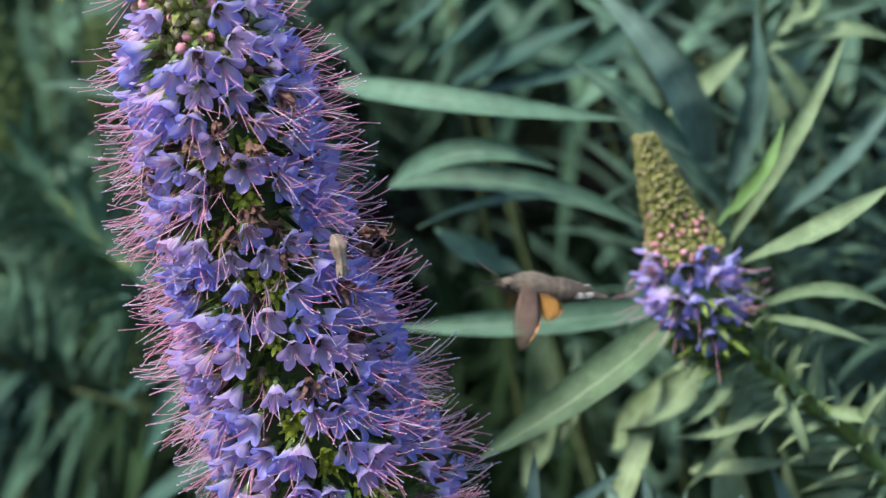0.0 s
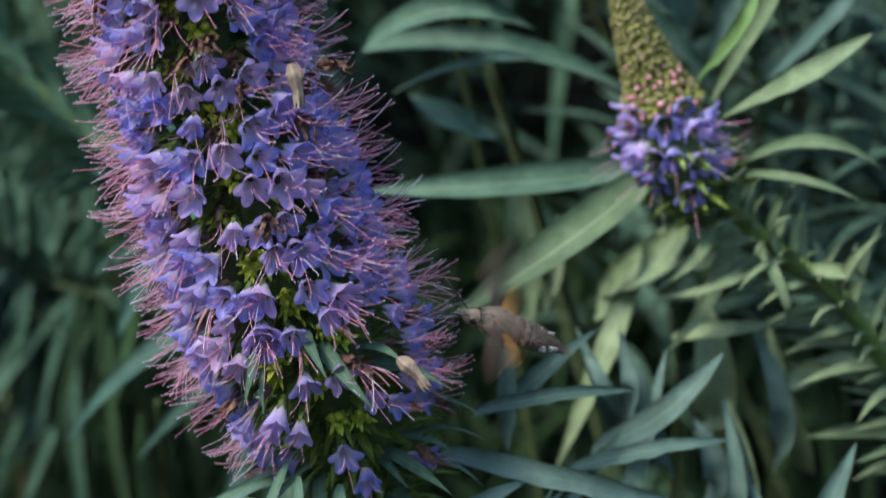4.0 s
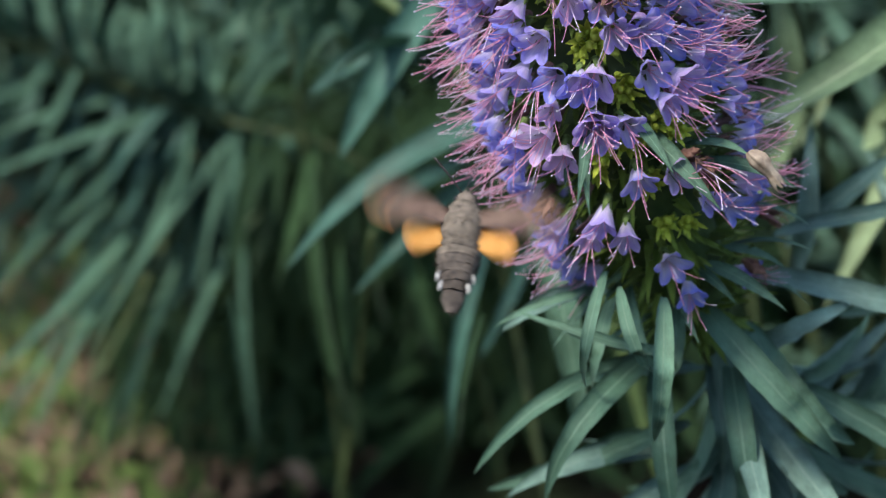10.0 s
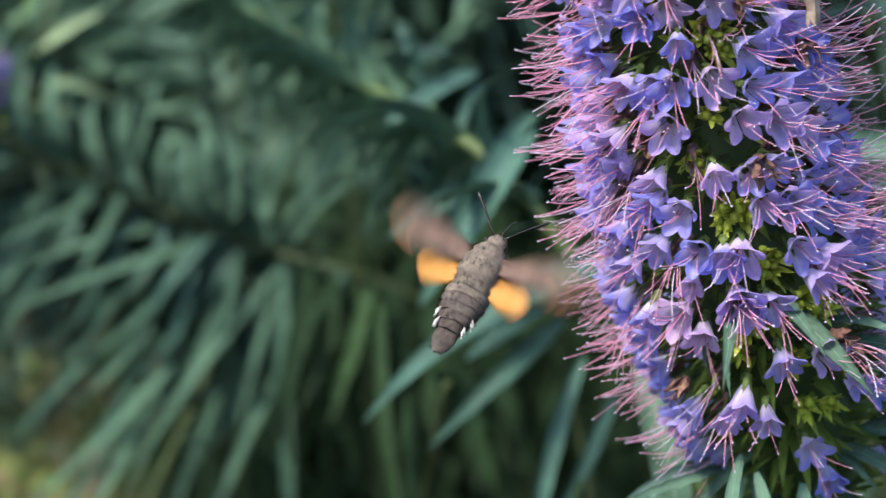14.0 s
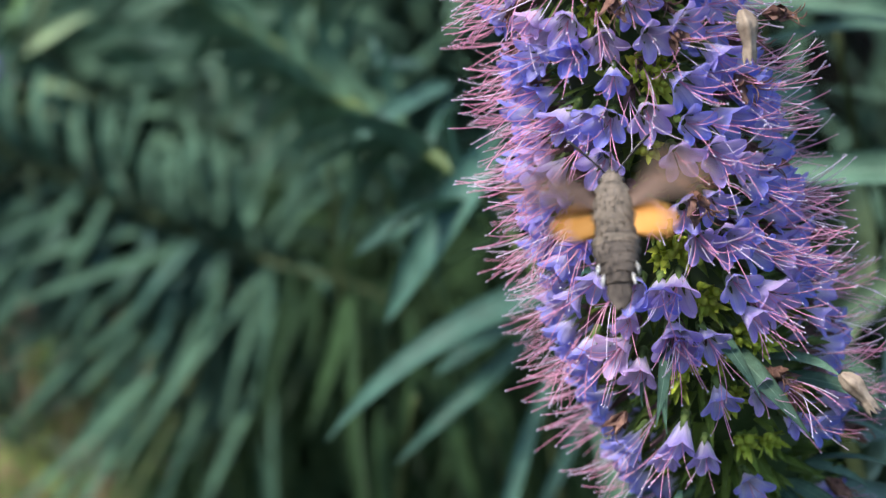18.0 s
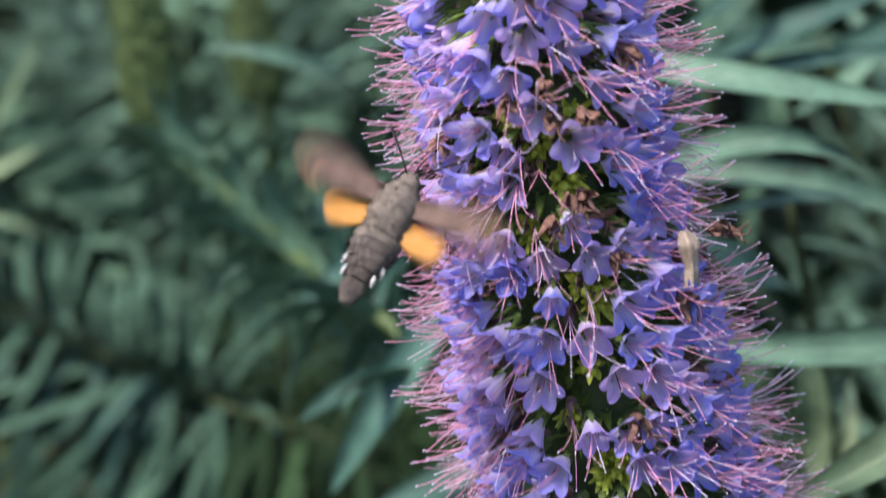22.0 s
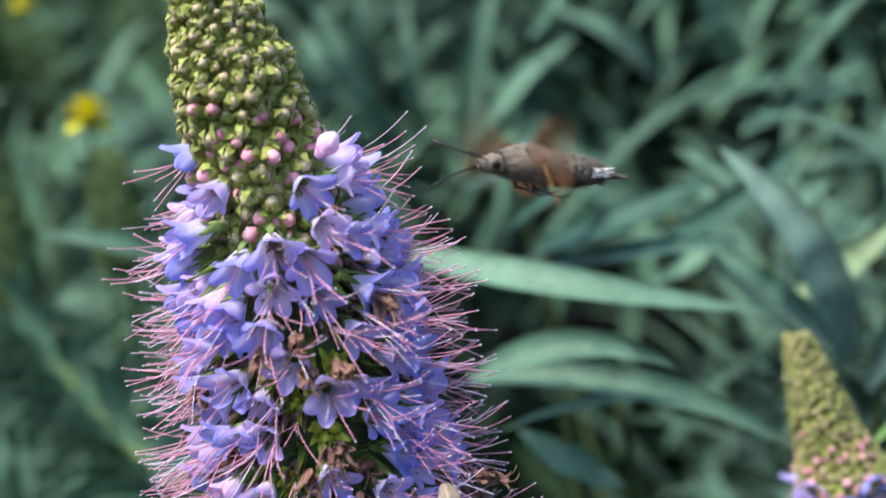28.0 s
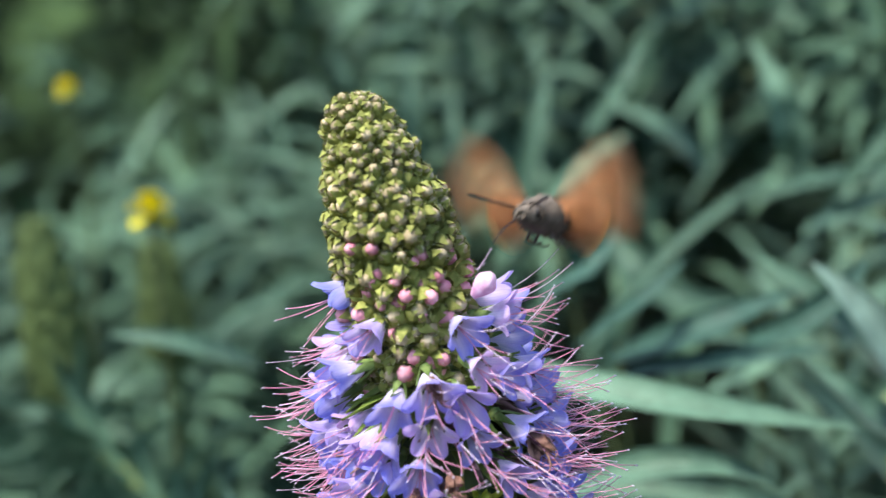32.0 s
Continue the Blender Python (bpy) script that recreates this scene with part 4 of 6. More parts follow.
# ---- the hawk-moth ----
def moth():
    fur = plain_material("grey_brown_fur", (0.09, 0.074, 0.058), (0.185, 0.15, 0.118), 400, 0.85, relief=0.7, depth=0.0002)
    band = plain_material("dark_banded_fur", (0.05, 0.04, 0.034), (0.15, 0.122, 0.10), 350, 0.85, relief=0.7, depth=0.0002)
    dusk = plain_material("blackish_fur", (0.025, 0.02, 0.018), (0.10, 0.08, 0.065), 350, 0.85, relief=0.7, depth=0.0002)
    white = plain_material("white_tuft", (0.55, 0.53, 0.5), (0.8, 0.78, 0.75), 900, 0.85)
    fore = plain_material("brown_forewing", (0.11, 0.07, 0.055), (0.22, 0.145, 0.11), 260, 0.8, pass_light=0.2)
    hind = plain_material("orange_hindwing", (0.62, 0.29, 0.06), (0.78, 0.42, 0.13), 200, 0.8, pass_light=0.35)
    black = plain_material("black_chitin", (0.006, 0.005, 0.005), (0.03, 0.025, 0.02), 600, 0.3)
    under = plain_material("rusty_underwing", (0.58, 0.23, 0.09), (0.80, 0.38, 0.17), 260, 0.8, pass_light=0.35)
    thing = tagged(new("hawk_moth"), "grey-brown hawk-moth with orange hindwings hovering at the flowers", "moth")

    def rings(rows, sides=14, rough=0.025, seed=1):
        rng = random.Random(seed)
        verts = []
        for y, rx, rz, lift in rows:
            for i in range(sides):
                a = 2 * math.pi * i / sides
                k = rng.uniform(1 - rough, 1 + rough)
                verts.append((rx * k * math.cos(a), y + rng.uniform(-1, 1) * 0.0002, lift + 0.8 * rz * k * math.sin(a)))
        faces = grid_faces(sides, len(rows), True)
        faces += [tuple(range(sides)), tuple(len(verts) - sides + i for i in range(sides))[::-1]]
        return verts, [f[::-1] for f in faces]

    def body(name, rows, mat, label="", seed=1, tufts=0, banded=False):
        pile = Pile()
        pile.add(*rings(rows, seed=seed))
        if banded:
            pile.s[:14] = [1] * 14
        rng = random.Random(seed)
        for k in range(tufts):
            i, q = rng.randrange(len(rows) - 1), rng.random()
            y, rx, rz, lift = (rows[i][n] + (rows[i + 1][n] - rows[i][n]) * q for n in range(4))
            rz *= 0.8
            a = rng.uniform(0, 6.28)
            out = Vector((math.cos(a), -1.2, math.sin(a))).normalized()
            foot = Vector((rx * math.cos(a), y + rng.uniform(-0.001, 0.001), lift + rz * math.sin(a)))
            w = Vector((-math.sin(a), 0, math.cos(a))) * 0.00012
            pile.add([foot + w, foot - w, foot + out * rng.uniform(0.0006, 0.0012)], [(0, 1, 2)])
        return place(name, pile.mesh(name, [mat, dusk]), thing, None, label)

    body("thorax", [(0.0005, 0.0042, 0.0038, 0), (0.003, 0.0050, 0.0046, 0.0002), (0.006, 0.0051, 0.0047, 0.0003), (0.009, 0.0043, 0.0040, 0), (0.0115, 0.0031, 0.0029, -0.0003)], fur, "furry grey-brown thorax", 2, 700)
    body("head", [(0.0105, 0.0024, 0.0024, -0.0004), (0.0125, 0.0026, 0.0024, -0.0006), (0.0142, 0.0020, 0.0019, -0.0009), (0.0155, 0.0010, 0.0010, -0.0011)], fur, "furry grey head", 3, 240)
    for k in range(6):
        y = 0.001 - 0.0021 * k
        w = (0.0045, 0.0048, 0.0047, 0.0043, 0.0036, 0.0028)[k]
        body("abdomen_segment", [(y, w * 0.94, w * 0.82, 0), (y - 0.0006, w * 1.04, w * 0.9, 0), (y - 0.0017, w * 1.02, w * 0.88, 0), (y - 0.0023, w * 0.9, w * 0.78, 0)], fur if k < 2 else (band if k < 4 else dusk), "", 10 + k, 160, k > 0)
    for sx in (-1, 1):
        for k, y in enumerate((-0.0074, -0.0102)):
            pile = Pile()
            rng = random.Random(7 + k)
            for j in range(14):
                foot = Vector((sx * (0.0036 - 0.0008 * k), y + rng.uniform(-0.0008, 0.0008), rng.uniform(-0.0004, 0.0014)))
                tip = foot + Vector((sx * rng.uniform(0.0002, 0.0008), rng.uniform(-0.0019, -0.0008), rng.uniform(-0.0003, 0.0005)))
                pile.add(*tube([foot, foot.lerp(tip, 0.6), tip], [0.00014, 0.00015, 0.00004], 4))
            place("side_tuft", pile.mesh("side_tuft", [white]), thing, None, "white hair tuft")
        pile = Pile()
        pile.add(*ball((sx * 0.0022, 0.0128, -0.0004), 0.00095, 6, 10, (0.7, 1, 1)))
        place("eye", pile.mesh("eye", [black]), thing, None, "glossy dark eye")
        pile = Pile()
        pts = [(sx * (0.0008 + 0.0078 * s), 0.0140 + 0.0095 * s - 0.0012 * s * s, 0.0002 + 0.0016 * s) for s in (0, 0.2, 0.4, 0.6, 0.8, 0.93, 1.0)]
        pile.add(*tube(pts, [0.00017, 0.00019, 0.00023, 0.00029, 0.00036, 0.00034, 0.0001], 6))
        place("antenna", pile.mesh("antenna", [black]), thing, None, "dark clubbed antenna")
    body("tail_fan", [(-0.0100, 0.0023, 0.0018, 0), (-0.0118, 0.0025, 0.0015, 0), (-0.0138, 0.0025, 0.0010, 0), (-0.0155, 0.0021, 0.0006, 0), (-0.0172, 0.0010, 0.0002, 0)], dusk, "dark fan of tail hairs", 9, 70)
    pile = Pile()
    pile.add(*tube([(0, 0.0150, -0.0014), (0, 0.0185, -0.0026), (0.0003, 0.0225, -0.0048), (0.0006, 0.0255, -0.0078)], [0.00026, 0.0002, 0.00017, 0.00012], 6))
    place("proboscis", pile.mesh("proboscis", [black]), thing, None, "long thin dark proboscis")
    for sx in (-1, 1):
        for k in range(2):
            pile = Pile()
            y = 0.006 - 0.004 * k
            pile.add(*tube([(sx * 0.002, y, -0.003), (sx * 0.0032, y - 0.001, -0.0048), (sx * 0.0026, y - 0.004, -0.0052), (sx * 0.0022, y - 0.0062, -0.0046)], [0.0004, 0.0003, 0.00022, 0.00015], 5))
            place("leg", pile.mesh("leg", [band]), thing)

    def wing(name, sx, outline, mat, hinge, label):
        """A thin wing blade with raised veins, its hinge at the origin."""
        (lead, trail), n, m = outline, 9, 6
        verts, uvs = [], []
        for skin in (1, -1):
            for j in range(n):
                s = j / (n - 1)
                a, b = smooth_line(lead, n)[j], smooth_line(trail, n)[j]
                for i in range(m):
                    u = i / (m - 1)
                    p = a.lerp(b, u)
                    verts.append((sx * p.x, p.y, 0.0006 * math.sin(3 * u) * s + skin * 0.00006 * (1 - abs(2 * u - 1))))
                    uvs.append((2 * u - 1, s))
        faces = grid_faces(m, n)
        pile = Pile()
        pile.add(verts[: n * m], faces, 0, uvs[: n * m])
        pile.add(verts[n * m :], [f[::-1] for f in faces], 1, uvs[n * m :])
        veins = []
        for k in range(4):
            u = 0.05 + 0.27 * k
            pts = [smooth_line(lead, n)[j].lerp(smooth_line(trail, n)[j], u * (0.3 + 0.7 * j / (n - 1))) for j in range(n)]
            vein = Pile()
            vein.add(*tube([(sx * p.x, p.y, 0.0006 * math.sin(3 * u) * j / (n - 1)) for j, p in enumerate(pts)], [0.00014] * n, 4))
            veins.append(vein.mesh("vein", [mat]))
        data = pile.mesh(name, [mat, under])
        bm = bmesh.new()
        bm.from_mesh(data)
        bmesh.ops.remove_doubles(bm, verts=bm.verts, dist=1e-6)
        bm.to_mesh(data)
        bm.free()
        ob = place(name, data, thing, Matrix.Translation((sx * hinge[0], hinge[1], hinge[2])), label)
        for v in veins:
            place("vein", v, ob)
        return ob

    fore_line = ([(0, 0.0014, 0), (0.008, 0.0030, 0), (0.0148, 0.0022, 0), (0.0202, -0.0012, 0)], [(0, -0.0026, 0), (0.0064, -0.0042, 0), (0.0128, -0.0054, 0), (0.0198, -0.0026, 0)])
    hind_line = ([(0, 0.0012, 0), (0.0042, 0.0006, 0), (0.0078, -0.0012, 0), (0.0096, -0.0038, 0)], [(0, -0.0046, 0), (0.0032, -0.0072, 0), (0.0068, -0.0075, 0), (0.0094, -0.0048, 0)])
    wings = []
    for sx in (-1, 1):
        wings.append((wing("forewing", sx, fore_line, fore, (0.0032, 0.0068, 0.0022), "grey-brown forewing"), sx, 0))
        wings.append((wing("hindwing", sx, hind_line, hind, (0.0030, 0.0032, 0.0012), "bright orange hindwing"), sx, 1))
    small = Matrix.Scale(0.93, 4)
    for ob in thing.children_recursive:
        ob.data.transform(small)
        ob.location *= 0.93
    return thing, wings


SECOND_LEAVES = [
    (0.0916, 0.11, -0.0319, 0.0306, 0.09, -0.0704, 0.0137, 0),
    (0.1117, 0.12, -0.0181, 0.153, 0.1, 0.0078, 0.0122, 0),
    (0.1152, 0.12, -0.0341, 0.1559, 0.1, -0.0311, 0.0091, 0.0093),
    (0.1066, 0.135, -0.0076, 0.1249, 0.12, 0.0264, 0.0085, -0.0013),
    (0.1123, 0.145, -0.0144, 0.1453, 0.13, 0.0515, 0.0094, 0),
    (0.1118, 0.12, -0.034, 0.1511, 0.1, -0.0413, 0.0053, 0.0041),
    (0.1135, 0.12, -0.0411, 0.0915, 0.11, -0.0671, 0.006, 0.0017),
    (0.1188, 0.12, -0.0501, 0.1295, 0.1, -0.0774, 0.0053, 0.0016),
    (0.1166, 0.13, -0.0504, 0.095, 0.12, -0.0887, 0.008, 0.0018),
    (0.1275, 0.12, -0.0592, 0.0898, 0.11, -0.0698, 0.0068, 0.0007),
    (0.1311, 0.12, -0.0665, 0.1552, 0.11, -0.068, 0.0072, 0.0054),
]
RIGHT_LEAVES = [
    (-0.0143, 0.16, 0.0382, 0.0805, 0.14, 0.0258, 0.0095, 0.0001),
    (0.0041, 0.15, 0.0062, 0.057, 0.14, 0.0104, 0.0091, 0.0092),
    (0.0015, 0.16, 0.0043, 0.0882, 0.15, -0.0119, 0.0115, 0.0089),
    (0.0635, 0.17, -0.0007, 0.0102, 0.16, -0.01, 0.0049, -0.0053),
    (0.0461, 0.18, -0.0298, 0.0154, 0.17, -0.0113, 0.0119, -0.0008),
    (0.0909, 0.14, -0.0345, 0.0023, 0.13, -0.0377, 0.0116, -0.0003),
    (0.1003, 0.16, 0.0137, 0.0628, 0.15, 0.044, 0.0104, -0.0003),
    (0.1081, 0.18, 0.008, 0.0699, 0.17, 0.0677, 0.0163, -0.0062),
    (0.117, 0.19, -0.0028, 0.1228, 0.17, 0.0592, 0.0124, -0.0033),
    (0.1349, 0.18, -0.0098, 0.1682, 0.16, 0.0309, 0.0097, -0.0001),
]
DUSKY_LEAVES = [
    (0.0088, 0.22, 0.037, 0.04, 0.2, 0.0666, 0.0069, -0),
    (0.0211, 0.22, 0.0347, 0.0732, 0.2, 0.0581, 0.0111, 0.0009),
    (0.0251, 0.22, 0.0296, 0.0829, 0.2, 0.0403, 0.0085, 0.0017),
    (-0.0001, 0.24, 0.0531, 0.0216, 0.23, 0.0733, 0.0084, -0.0029),
    (0.0623, 0.23, 0.0376, 0.0986, 0.22, 0.0674, 0.0095, -0.0021),
]
RIGHT_FAR_LEAVES = [
    (0.1319, 0.2, 0.0452, 0.1723, 0.18, 0.0477, 0.0079, 0.0057),
    (0.0812, 0.16, -0.0791, 0.1035, 0.14, -0.0522, 0.0179, 0.0007),
    (0.0966, 0.2, 0.0223, 0.1214, 0.18, 0.0478, 0.0098, 0.0007),
    (0.0452, 0.2, -0.1093, 0.0459, 0.17, -0.0341, 0.0139, -0.0059),
    (0.1358, 0.2, 0.051, 0.1401, 0.18, 0.0737, 0.0119, -0.0038),
    (0.1455, 0.21, -0.0035, 0.1266, 0.19, 0.0417, 0.0093, -0),
    (0.1535, 0.21, -0.0036, 0.1304, 0.19, 0.0455, 0.0093, -0.0026),
]
LOW_LEAVES = [
    (0.0457, 0.1, -0.1132, 0.0471, 0.09, -0.0685, 0.0084, 0),
    (0.0433, 0.1, -0.103, 0.073, 0.09, -0.0746, 0.0091, 0.0036),
    (0.0368, 0.075, -0.0954, 0.0822, 0.065, -0.0872, 0.0065, 0.0049),
    (0.0711, 0.1, -0.1135, 0.109, 0.09, -0.0824, 0.0121, -0.0008),
    (0.0619, 0.08, -0.1148, 0.1088, 0.07, -0.1032, 0.0073, 0.0052),
    (0.0277, 0.055, -0.1007, 0.0952, 0.05, -0.1161, 0.0093, 0.003),
    (0.0831, 0.07, -0.1448, 0.1427, 0.06, -0.1261, 0.0114, 0.0084),
    (0.0717, 0.11, -0.1582, 0.0931, 0.1, -0.0833, 0.0104, -0.0005),
    (0.1172, 0.11, -0.1428, 0.1094, 0.1, -0.0981, 0.0102, -0.0012),
    (0.1322, 0.1, -0.1468, 0.1472, 0.09, -0.1103, 0.0121, 0.0022),
]
LOW_FAR_LEAVES = [
    (0.0836, 0.13, -0.1196, 0.0672, 0.12, -0.08, 0.0076, -0.0005),
    (0.1075, 0.14, -0.1444, 0.1043, 0.13, -0.1127, 0.0098, -0.0044),
    (0.0818, 0.11, -0.1076, 0.0793, 0.1, -0.0768, 0.0066, -0.0016),
    (0.1304, 0.14, -0.1337, 0.1228, 0.13, -0.0848, 0.0082, -0.004),
    (0.0601, 0.08, -0.1462, 0.0817, 0.09, -0.1194, 0.0081, 0.005),
    (0.0361, 0.07, -0.1426, 0.0619, 0.08, -0.1197, 0.007, 0.0021),
    (0.1222, 0.08, -0.1469, 0.1432, 0.07, -0.1211, 0.0097, 0.0029),
    (0.0975, 0.13, -0.1305, 0.086, 0.12, -0.0892, 0.0087, 0.0021),
]
ROSETTE_LEAVES = [
    (0.0044, 0.05, -0.1209, -0.0395, 0.03, -0.1451, 0.0065, -0.0081),
    (0.0066, 0.045, -0.1175, -0.0225, 0.025, -0.1508, 0.0091, -0.0075),
    (0.0053, 0.045, -0.1196, 0.0086, 0.023, -0.1566, 0.0086, -0.0012),
    (0.0226, 0.045, -0.1195, 0.0266, 0.028, -0.1556, 0.009, -0.0003),
    (0.0138, 0.04, -0.1046, 0.0474, 0.025, -0.1393, 0.0099, 0.0009),
    (0.0264, 0.045, -0.1112, 0.0508, 0.03, -0.1369, 0.0095, -0.0019),
    (-0.0033, 0.04, -0.0978, 0.0053, 0.026, -0.1204, 0.0055, -0.0021),
    (-0.0055, 0.036, -0.099, -0.0113, 0.028, -0.1234, 0.0047, -0.0018),
    (0.0092, 0.04, -0.1032, 0.0062, 0.032, -0.1235, 0.0066, -0.0002),
    (0.0024, 0.06, -0.1244, -0.0276, 0.05, -0.1109, 0.0047, -0.0031),
]
ROSETTE_MORE_LEAVES = [
    (0.0004, 0.055, -0.1032, -0.033, 0.045, -0.1135, 0.0071, -0.0057),
    (0.0098, 0.06, -0.1491, -0.0323, 0.045, -0.1567, 0.0087, -0.0082),
    (0.0266, 0.055, -0.1222, 0.0525, 0.045, -0.1057, 0.0075, 0.0034),
    (0.0152, 0.07, -0.1622, 0.0303, 0.06, -0.1337, 0.0067, 0.0016),
    (0.0397, 0.065, -0.1454, 0.0546, 0.06, -0.1206, 0.0072, 0.0024),
    (0.0345, 0.05, -0.1378, 0.0402, 0.04, -0.1571, 0.0084, 0.001),
    (0.0202, 0.065, -0.1544, -0.0101, 0.05, -0.1671, 0.0086, -0.0052),
    (-0.0059, 0.06, -0.1251, 0.0197, 0.065, -0.1279, 0.0065, 0.0022),
]
EXTRA_LEAVES = [
    (0.0398, 0.05, -0.1281, 0.0797, 0.04, -0.1508, 0.0086, 0.0027),
    (0.0451, 0.06, -0.1351, 0.1059, 0.05, -0.1405, 0.0079, 0.0018),
    (0.0394, 0.065, -0.1327, 0.0589, 0.06, -0.1123, 0.0058, -0.0004),
    (0.0547, 0.08, -0.1489, 0.0722, 0.075, -0.1183, 0.007, -0),
    (0.0142, 0.06, -0.1414, -0.0241, 0.05, -0.1529, 0.0079, -0.0033),
    (0.0028, 0.07, -0.1471, -0.0371, 0.06, -0.1598, 0.0075, -0.0026),
    (0.0195, 0.06, -0.1264, 0.0454, 0.065, -0.128, 0.0067, -0),
    (0.0271, 0.06, -0.1422, 0.0073, 0.05, -0.1561, 0.0067, -0.0019),
    (0.0374, 0.055, -0.1469, 0.0534, 0.05, -0.1561, 0.0067, 0.001),
    (0.0569, 0.09, -0.1206, 0.0794, 0.085, -0.1033, 0.0073, -0.0008),
]
UNDER_LEAVES = [
    (-0.0259, 0.09, -0.0885, -0.013, 0.08, -0.1532, 0.0128, 0.0029),
    (0.0097, 0.03, -0.1163, -0.0304, 0.02, -0.1021, 0.004, -0.0025),
    (-0.0071, 0.04, -0.1014, -0.0344, 0.03, -0.1086, 0.0033, -0.0044),
    (-0.0089, 0.015, -0.0917, -0.0134, 0.01, -0.1171, 0.0041, -0.0023),
    (-0.0059, 0.012, -0.0947, 0.0023, 0.008, -0.1132, 0.0044, -0.0014),
    (0.0042, 0.015, -0.0978, 0.0022, 0.01, -0.1301, 0.0064, -0.0001),
]
PALE_LEAVES = [
    (0.0888, 0.15, -0.0663, 0.0605, 0.14, -0.131, 0.0107, -0.0008),
    (0.1112, 0.17, -0.13, 0.1077, 0.16, -0.0754, 0.0186, -0.0027),
    (0.0984, 0.14, -0.0884, 0.1313, 0.13, -0.0828, 0.0074, 0.0026),
    (0.1218, 0.14, -0.152, 0.1145, 0.13, -0.1057, 0.0108, -0.0006),
    (0.1316, 0.16, -0.1128, 0.1597, 0.15, -0.0963, 0.0111, 0.0037),
    (0.0759, 0.17, -0.0859, 0.0986, 0.16, -0.0553, 0.0154, 0.0022),
    (0.0958, 0.15, -0.0682, 0.1293, 0.14, -0.0638, 0.0071, 0.0035),
    (0.1466, 0.17, -0.1421, 0.1312, 0.16, -0.0868, 0.0113, 0.0026),
    (0.0582, 0.19, -0.0911, 0.0637, 0.18, -0.0534, 0.0095, -0.0011),
]
FAN_LEAVES = [
    (-0.1531, 0.365, -0.1103, -0.1458, 0.35, -0.2457, 0.0108, -0.0003),
    (-0.1562, 0.37, -0.1141, -0.222, 0.36, -0.2105, 0.0081, -0.0027),
    (-0.1533, 0.37, -0.1527, -0.1905, 0.36, -0.2385, 0.0081, -0.0004),
    (-0.1689, 0.375, -0.125, -0.2178, 0.365, -0.1959, 0.0072, 0.0025),
    (-0.1883, 0.375, -0.1395, -0.2705, 0.36, -0.2222, 0.0082, 0.003),
    (-0.1958, 0.375, -0.1541, -0.25, 0.36, -0.2506, 0.0078, -0.002),
    (-0.175, 0.38, -0.1525, -0.2098, 0.37, -0.2546, 0.0063, -0.0023),
    (-0.1826, 0.375, -0.1017, -0.27, 0.36, -0.1327, 0.0086, -0.0024),
    (-0.2154, 0.38, -0.1333, -0.2732, 0.37, -0.1929, 0.0078, -0.0009),
]
FAN_SIDE_LEAVES = [
    (-0.1386, 0.36, -0.1084, -0.1239, 0.355, -0.1249, 0.0069, 0.0059),
    (-0.1624, 0.38, -0.1209, -0.1791, 0.37, -0.1919, 0.0062, 0.0036),
    (-0.2024, 0.38, -0.0973, -0.2674, 0.37, -0.1177, 0.0072, -0.0041),
    (-0.1944, 0.375, -0.1013, -0.2451, 0.37, -0.1559, 0.0072, 0.0083),
    (-0.2235, 0.38, -0.0855, -0.2814, 0.37, -0.1106, 0.0073, -0.0027),
    (-0.1812, 0.385, -0.1757, -0.2219, 0.38, -0.2607, 0.006, -0.001),
    (-0.2164, 0.39, -0.1772, -0.2767, 0.38, -0.2615, 0.0065, -0.0014),
]
FAN_UPPER_LEAVES = [
    (-0.1851, 0.37, -0.0924, -0.1807, 0.37, -0.0565, 0.008, 0.0028),
    (-0.2022, 0.38, -0.0913, -0.1978, 0.375, -0.0523, 0.0095, 0.0036),
    (-0.1715, 0.38, -0.0995, -0.1725, 0.37, -0.0542, 0.008, -0.0005),
    (-0.1583, 0.37, -0.1017, -0.106, 0.36, -0.05, 0.0069, 0.004),
    (-0.1476, 0.36, -0.098, -0.0919, 0.35, -0.0605, 0.0073, 0.0072),
    (-0.1442, 0.37, -0.0946, -0.1059, 0.36, -0.0376, 0.0078, 0.0066),
    (-0.2186, 0.38, -0.0831, -0.2138, 0.375, -0.0408, 0.0081, 0.0035),
    (-0.2398, 0.39, -0.0747, -0.243, 0.38, -0.0364, 0.0078, -0.0012),
    (-0.162, 0.38, -0.1006, -0.1389, 0.37, -0.045, 0.008, 0.0047),
    (-0.2539, 0.39, -0.0676, -0.2357, 0.38, -0.0318, 0.0078, 0.0026),
    (-0.196, 0.385, -0.0919, -0.1543, 0.38, -0.0618, 0.0067, -0.0059),
]
DIM_LEAVES = [
    (-0.1012, 0.22, -0.0991, -0.0855, 0.21, -0.2006, 0.0081, -0.0036),
    (-0.0932, 0.225, -0.131, -0.086, 0.22, -0.2062, 0.0074, 0.0001),
    (-0.0396, 0.1, -0.1229, -0.0454, 0.095, -0.1607, 0.0036, -0.0022),
]
